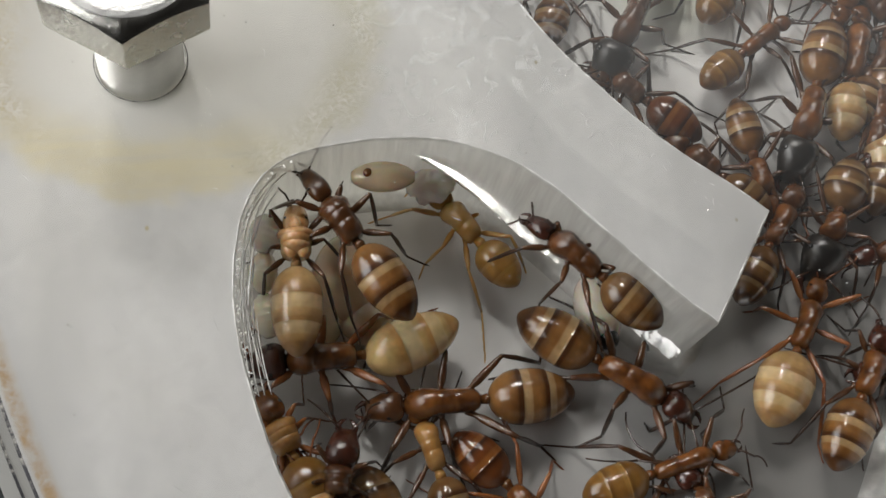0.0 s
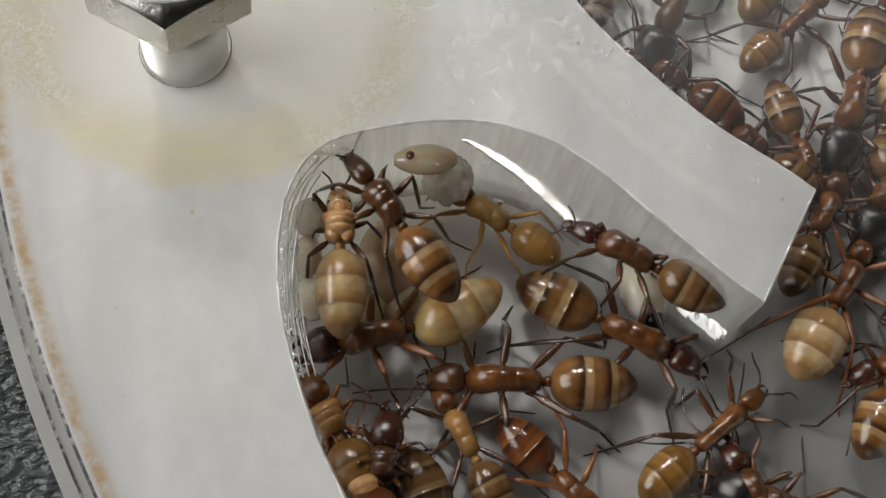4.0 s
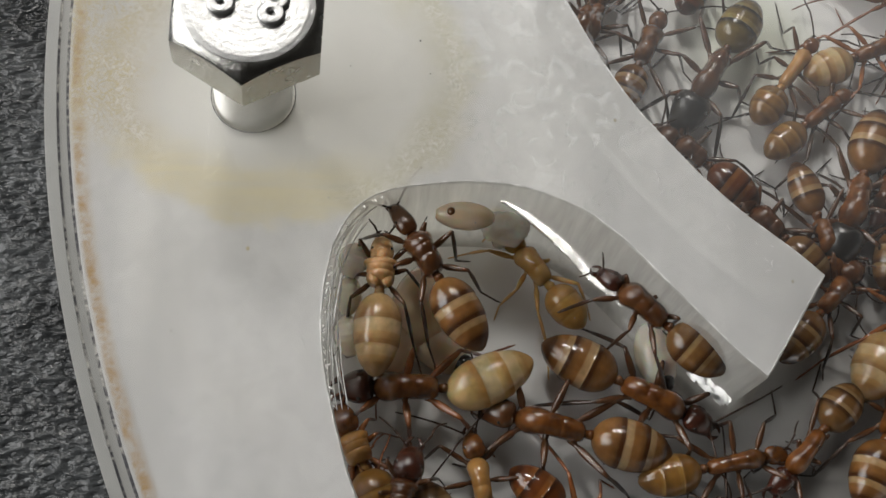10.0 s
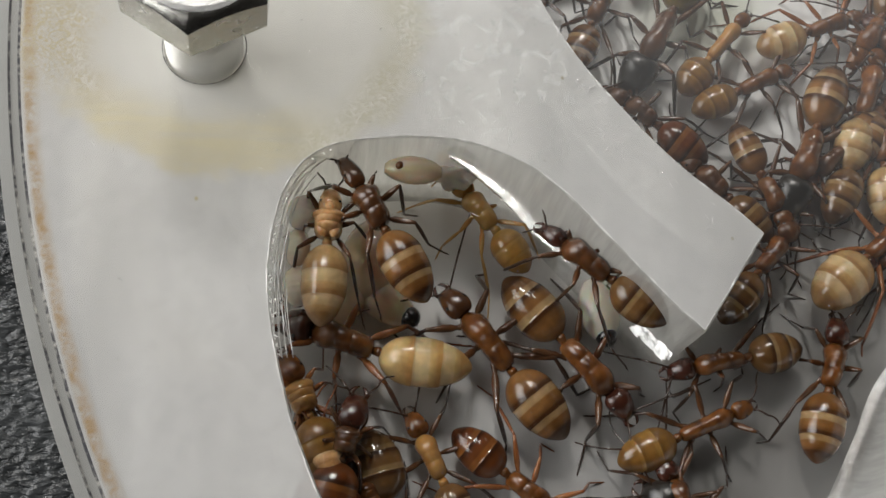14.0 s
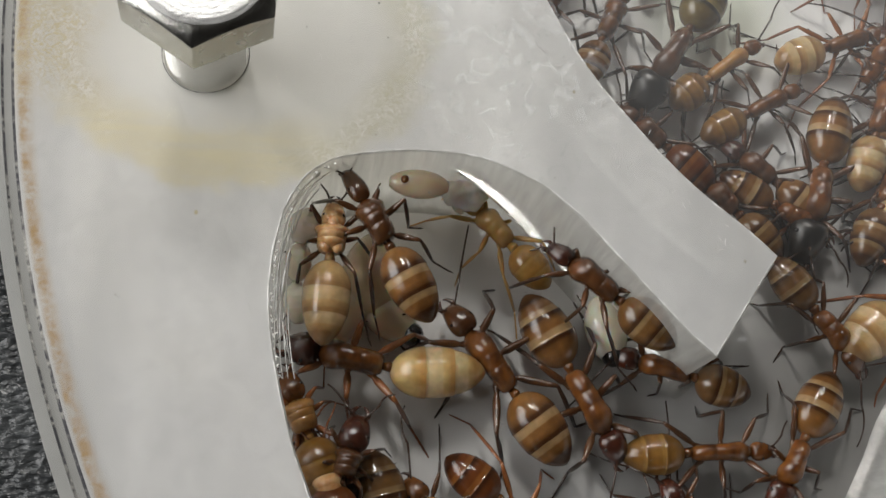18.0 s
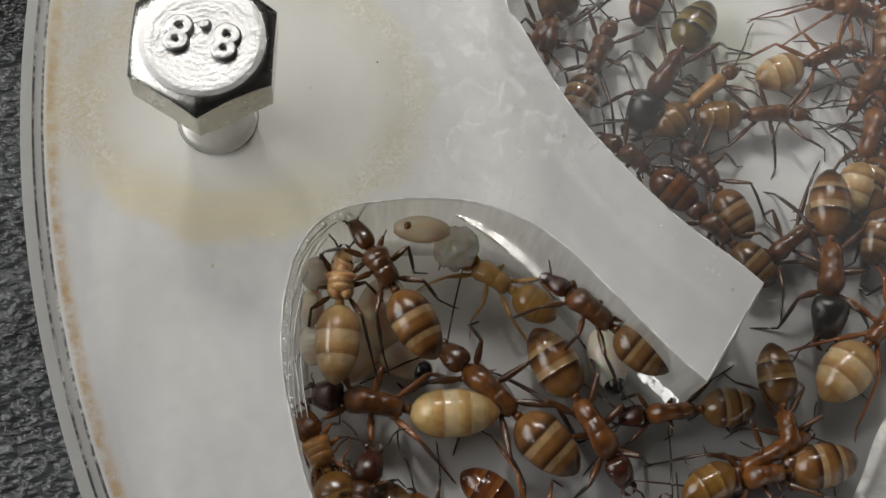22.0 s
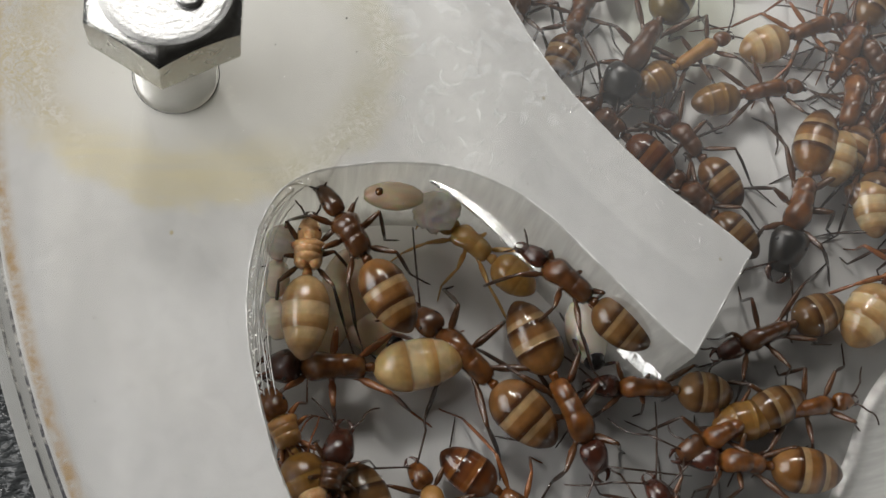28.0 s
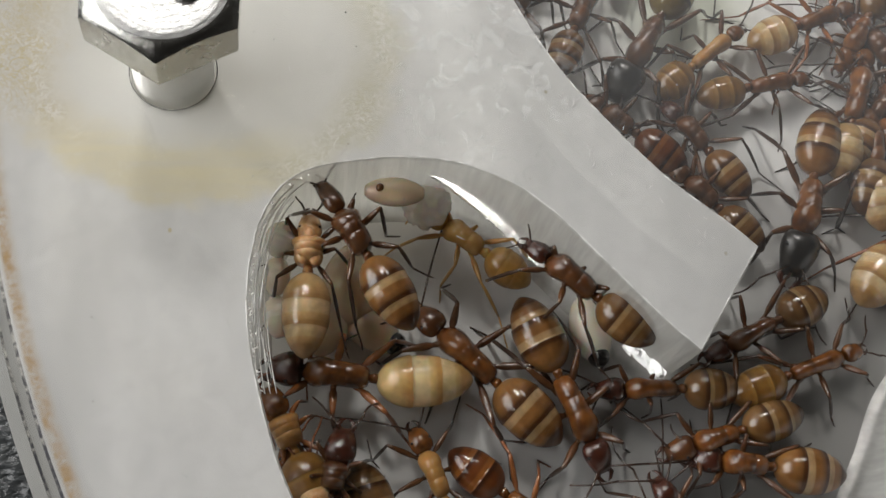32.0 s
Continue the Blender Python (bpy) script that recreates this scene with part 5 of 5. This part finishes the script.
    "right_thirtyone": [(0, 54.8, -4.0, 69), (32, 54.8, -4.0, 69)],
    "edge_thirtythree": [(0, 44.9, -10.8, 132), (32, 44.9, -10.8, 132)],
    "low_thirtyfive": [(0, 43.2, -37.5, 155), (32, 43.2, -37.5, 155)],
    "top_thirtysix": [(0, 29.2, 15.5, -112), (32, 29.2, 15.5, -112)],
    "low_thirtyseven": [(0, 38.5, -38.6, 111), (32, 38.5, -38.6, 111)],
    "crowd_a": [(0, 60.5, 10.9, -124), (32, 60.5, 10.9, -124)],
    "crowd_b": [(0, 56.4, -3.2, 55), (32, 56.4, -3.2, 55)],
    "crowd_c": [(0, 57.3, -8.5, 88), (32, 57.3, -8.5, 88)],
    "crowd_d": [(0, 61.3, 12.6, 162), (32, 61.3, 12.6, 162)],
    "crowd_e": [(0, 62.0, 1.6, 120), (32, 62.0, 1.6, 120)],
    "crowd_f": [(0, 58.3, -17.1, 76), (32, 58.3, -17.1, 76)],
    "pile_e": [(0, 8.6, -34.6, 98), (32, 8.6, -34.6, 98)],
    "pile_f": [(0, 14.0, -37.6, 112), (32, 14.0, -37.6, 112)],
}



def shifted(route, dx, dy):
    return [(t, x + dx, y + dy, a) for t, x, y, a in route]


def colony():
    r = ROUTES
    ant("large ant with a swollen cream gaster and dark red head", r["pale_major"], 10.6, 3.6, 7.3, 4.3, "dark", "red", "pale", "red", 3.0, 3.2, 2.0, 1.05, feelers=0.2,
        sway=((0, 21), (4, 22), (9, 28), (10, 26), (11, 22), (12, 14), (13, 13), (19, 13), (22, 13), (26, 20), (29, 8), (32, 9)))
    ant("large red-brown ant with a pale-banded gaster", r["big_seven"], 10.5, 2.8, 6.4, 4.3, "dark", "red", "banded", "dark", 2.9, 2.6, 1.9, 1.1)
    ant("large red-brown ant with a broad banded gaster", r["big_eight"], 10.7, 2.9, 6.4, 4.4, "brown", "red", "banded", "dark", 3.1, 2.7, 1.9, 1.1)
    ant("rust-brown ant with a pointed glossy gaster", r["brown_nine"], 8.0, 2.4, 4.9, 3.5, "red", "red", "rust", "red", 2.4, 2.0, 1.6, 0.95)
    ant("slim reddish ant with a dark head", r["small_ten"], 7.4, 2.6, 4.4, 3.2, "red", "amber", "hazel", "dark", 2.4, 2.1, 1.5, 0.9)
    ant("small slender ant with an olive-brown gaster", r["small_eleven"], 8.9, 2.4, 5.0, 3.5, "red", "red", "amber", "dark", 2.3, 1.8, 1.4, 1.0)
    ant("ant with a pale swollen ringed gaster", r["pale_twelve"], 8.8, 2.8, 6.0, 4.7, "red", "red", "cream", "red", 2.5, 2.1, 1.6, 1.1)
    ant("ant with a dark-banded gaster", r["banded_thirteen"], 8.4, 2.6, 5.8, 4.0, "dark", "red", "banded", "dark", 2.8, 2.5, 1.7, 1.0)
    ant("small ant with a striped grey-brown gaster", r["small_fourteen"], 8.2, 2.4, 4.6, 3.6, "dark", "red", "hazel", "dark", 2.5, 2.2, 1.5, 0.85)
    ant("dark ant squeezed past the end of the wall", r["dark_fifteen"], 8.0, 2.6, 5.2, 3.5, "brown", "red", "hazel", "dark", 2.6, 2.3, 1.6, 0.95)
    ant("large ant with a black head and ringed gaster", r["black_sixteen"], 10.4, 2.8, 6.4, 4.1, "black", "red", "banded", "dark", 3.9, 3.3, 2.0, 1.0)
    ant("ant with a big black head", r["black_seventeen"], 7.0, 2.5, 4.8, 3.9, "black", "red", "hazel", "dark", 3.9, 3.6, 1.8, 0.9)
    ant("ant with a striped brown gaster", r["banded_eighteen"], 7.8, 2.4, 5.4, 3.6, "brown", "red", "hazel", "dark", 2.6, 2.2, 1.6, 1.0)
    ant("large ant with black head and greenish banded gaster", r["green_black_head"], 10.2, 2.8, 5.6, 4.1, "black", "brown", "green", "dark", 3.7, 3.4, 1.9, 1.05)
    ant("small honey-coloured ant with a pointed gaster", r["yellow_twentyone"], 7.6, 2.2, 4.4, 3.1, "red", "red", "amber", "dark", 2.0, 1.7, 1.4, 1.0)
    ant("small honey-coloured ant with a round gaster", r["yellow_twentytwo"], 7.9, 2.2, 3.9, 3.4, "red", "amber", "amber", "dark", 2.1, 1.7, 1.3, 0.9)
    ant("orange-red ant with a pale gaster", r["pale_twentythree"], 7.9, 2.3, 4.7, 3.6, "red", "red", "cream", "red", 2.2, 1.8, 1.4, 1.05)
    ant("ant with a cleanly striped oval gaster", r["banded_twentyfour"], 7.2, 2.4, 4.9, 3.0, "red", "red", "banded", "dark", 2.4, 2.1, 1.5, 0.95)
    ant("dark brown ant with a banded gaster", r["dark_twentyfive"], 7.4, 2.4, 4.9, 3.3, "dark", "brown", "banded", "dark", 2.3, 2.0, 1.5, 0.95)
    ant("ant half hidden along the wall's edge", r["edge_twentysix"], 7.2, 2.4, 5.0, 3.4, "brown", "brown", "rust", "dark", 2.4, 2.1, 1.6, 0.85)
    ant("long red ant with a striped gaster", r["red_twentyseven"], 7.6, 2.6, 4.4, 3.2, "red", "red", "banded", "dark", 2.4, 2.0, 1.8, 1.1)
    ant("brown ant with a broad ringed gaster", r["walker_thirtyfour"], 8.4, 2.4, 4.7, 3.8, "dark", "brown", "hazel", "dark", 2.4, 2.1, 1.5, 1.0)
    ant("young honey-yellow ant gripping a white pupa", r["callow_five"], 7.2, 2.6, 4.1, 3.2, "honey", "honey", "honey", "honey", 2.4, 2.0, 1.7, 0.95)
    ant("brown ant climbing the chamber wall", r["climber_six"], 8.7, 3.5, 5.2, 3.7, "dark", "brown", "hazel", "dark", 2.5, 1.9, 1.8, 0.85, lively=0.6, lift=3.0)
    ant("dark brown ant against the chamber wall, gaster banded", shifted(r["wall_two"], 0.5, -0.8), 8.9, 2.9, 6.2, 3.9, "brown", "brown", "banded", "dark", 3.4, 1.9, 2.0, 0.75, lively=0.4, lift=5.0, feelers=0.6)
    ant("orange-backed ant on the wall with a cream gaster", r["wall_three"], 6.9, 2.9, 6.4, 3.9, "orange", "orange", "cream", "dark", 2.6, 2.2, 2.3, 0.7, lively=0.4, lift=4.0, lumps=True)
    ant("rust-brown ant packed against the wall", r["pile_a"], 7.0, 2.6, 4.8, 3.8, "red", "orange", "rust", "red", 2.9, 2.5, 2.0, 0.5, lively=0.3, lift=2.0)
    ant("dark-banded ant in the crowd by the wall", r["pile_b"], 6.8, 2.6, 5.6, 4.2, "red", "red", "hazel", "dark", 2.6, 2.4, 1.9, 0.42, lively=0.3)
    ant("orange-brown ant in the crowd by the wall", r["pile_c"], 6.8, 2.6, 5.0, 4.0, "red", "amber", "amber", "red", 2.8, 2.5, 2.2, 0.5, lively=0.3, lift=1.5)
    ant("dark-headed ant in the crowd by the wall", r["pile_d"], 6.5, 2.6, 5.0, 4.0, "dark", "brown", "rust", "dark", 3.2, 2.8, 1.9, 0.5, lively=0.3, lift=2.6)
    ant("brown ant by the far chamber's edge", r["top_twentyeight"], 7.5, 2.5, 4.6, 3.3, "red", "red", "hazel", "dark", 2.4, 2.0, 1.6, 1.0)
    ant("amber ant with a plain gaster", r["top_twentynine"], 8.4, 2.5, 4.4, 3.3, "red", "red", "rust", "dark", 2.4, 2.0, 1.6, 1.0)
    ant("slender bright red ant", r["top_thirty"], 7.4, 2.4, 4.0, 2.8, "red", "red", "amber", "red", 2.2, 1.7, 1.4, 1.05)
    ant("red-brown ant in the thick of the crowd", r["right_thirtyone"], 9.6, 2.6, 5.2, 3.7, "red", "red", "cream", "dark", 2.5, 2.1, 1.8, 1.0)
    ant("ant tucked under the wall's edge", r["edge_thirtythree"], 7.2, 2.4, 4.8, 3.4, "brown", "brown", "hazel", "dark", 2.4, 2.1, 1.6, 0.8)
    ant("dark ant with a black head", r["low_thirtyfive"], 8.6, 2.6, 5.2, 3.8, "black", "brown", "banded", "dark", 3.2, 2.8, 1.7, 1.1)
    ant("brown ant with a striped gaster", r["top_thirtysix"], 7.3, 2.5, 4.6, 3.3, "brown", "red", "hazel", "dark", 2.4, 2.0, 1.6, 1.0)
    ant("reddish ant in the far crowd", r["crowd_a"], 7.4, 2.5, 4.6, 3.4, "red", "red", "hazel", "dark", 2.4, 2.0, 1.6, 0.95, lively=0.7)
    ant("brown ant in the far crowd", r["crowd_b"], 7.6, 2.5, 4.8, 3.5, "brown", "brown", "banded", "dark", 2.5, 2.1, 1.6, 0.95, lively=0.7)
    ant("ringed ant in the far crowd", r["crowd_c"], 7.8, 2.5, 5.2, 3.7, "red", "red", "cream", "dark", 2.5, 2.1, 1.6, 0.95, lively=0.7)
    ant("slim red ant in the far crowd", r["crowd_d"], 7.2, 2.3, 4.2, 3.0, "red", "red", "amber", "red", 2.2, 1.8, 1.4, 1.0, lively=0.7)
    ant("dark ant in the far crowd", r["crowd_e"], 7.8, 2.5, 5.0, 3.6, "dark", "brown", "hazel", "dark", 2.6, 2.2, 1.6, 1.0, lively=0.7)
    ant("brown ant near the chamber's side", r["crowd_f"], 7.6, 2.5, 5.0, 3.7, "brown", "red", "banded", "dark", 2.5, 2.1, 1.6, 0.95, lively=0.7)
    ant("rusty ant lying in the crowd by the wall", r["pile_e"], 6.8, 2.6, 5.0, 3.9, "red", "amber", "rust", "red", 2.8, 2.6, 1.9, 0.42, lively=0.3, lift=0.6)
    ant("amber ant lying in the crowd by the wall", r["pile_f"], 6.8, 2.6, 5.0, 3.8, "brown", "red", "banded", "dark", 2.8, 2.5, 1.9, 0.45, lively=0.3)
    ant("brown ant at the edge of the crowd", r["low_thirtyseven"], 7.5, 2.6, 4.8, 3.5, "dark", "brown", "banded", "dark", 2.5, 2.2, 1.6, 1.0)


colony()


# ---------------------------------------------------------------- brood
def capsule(length, width, bendy=0.0, folds=0):
    st = []
    for k in range(23):
        u = k / 22
        r = max(0.04, math.sin(math.pi * (0.03 + 0.94 * u)) ** 0.5)
        if folds:
            r *= 1.0 + 0.035 * math.cos(2 * math.pi * folds * u)
        st.append((-length / 2 + length * u, width / 2 * r, width * 0.46 * r, bendy * math.sin(math.pi * u)))
    return loft(st, 20)


def crumpled(length, width, seed):
    """A soft wrinkled bag with creases and small knobs."""
    bm = bmesh.new()
    bmesh.ops.create_icosphere(bm, subdivisions=4, radius=0.5)
    for v in bm.verts:
        p = Vector((v.co.x * 3.2 + seed, v.co.y * 3.2, v.co.z * 3.2))
        crease = abs(noise.noise(p * 1.3)) * 0.42 + abs(noise.noise(p * 2.9 + Vector((7, 3, 1)))) * 0.20
        v.co *= 1.14 - crease
        v.co.x, v.co.y, v.co.z = v.co.x * length, v.co.y * width, v.co.z * width * 0.8
    return bm


def brood(name, label, x, y, z, length, width, turn, mat, tip=None, bendy=0.0, folds=0, pitch=0.0, route=None):
    thing = empty(name, pose(x * K, y * K, (ZT - DEEP + z) * K, 0, pitch, turn))
    tagged(thing, label, name)
    part("skin", crumpled(length, width, x) if folds == 5 else capsule(length, width, bendy, folds), mat, thing)
    if tip:
        bm = bmesh.new()
        bmesh.ops.create_uvsphere(bm, u_segments=14, v_segments=9, radius=tip)
        part("dark_tip", bm, M_EYE if tip > 0.5 else HEADS["red"], thing, "black spot at the end" if tip > 0.5 else "reddish-brown spot", at=(length * (0.43 if tip > 0.5 else 0.24), 0, width * (0.08 if tip > 0.5 else 0.27)))
    if route:
        MOVING.append((thing, [(t, pose(px * K, py * K, (ZT - DEEP + z) * K, 0, pitch, a + turn)) for t, px, py, a in route]))
    return thing


def nursery():
    brood("pupa", "brownish translucent pupa with a brown spot, against the wall", 15.9, -8.6, 7.0, 4.6, 2.3, 176, M_BROOD2, 0.42)
    brood("larva", "milky rounded larva stuck on the wall", 7.2, -11.9, 6.0, 2.8, 2.4, 70, M_SILK, None, 0.2, 6)
    brood("larva", "milky folded larva stuck on the wall", 6.8, -14.5, 5.0, 3.0, 2.1, 85, M_BROOD, None, 0.3, 7)
    brood("larva", "milky curled larva stuck on the wall", 6.8, -17.7, 5.0, 3.2, 2.2, 95, M_BROOD, None, 0.3, 7)
    brood("cocoon", "brownish translucent cocoon under the resting ants", 12.6, -14.6, 2.2, 6.6, 4.8, 80, M_BROOD2)
    brood("cocoon", "pale brown cocoon with a black end", 13.9, -18.0, 1.7, 5.4, 3.2, -35, M_BROOD2, 0.95)
    brood("cocoon", "pale brown cocoon lying beside others", 10.6, -17.6, 1.9, 5.2, 3.6, 65, M_BROOD2)
    brood("cocoon", "beige cocoon with a black end at the wall's foot", 31.5, -18.6, 1.7, 5.4, 3.4, -80, M_BROOD, 0.9)
    carried = []
    for t, x, y, a in ROUTES["callow_five"]:
        q = radians(a)
        carried.append((t, x + 8.1 * math.cos(q), y + 8.1 * math.sin(q), a))
    t, x, y, a = carried[0]
    brood("pupa", "crumpled white pupa carried by the young ant", x, y, 4.0, 3.9, 3.5, 90, M_SILK, None, 0.1, 5, 0, carried)


nursery()


# ---------------------------------------------------------------- movement
def motions():
    for ob, rows in MOVING:
        walk(ob, rows)


motions()
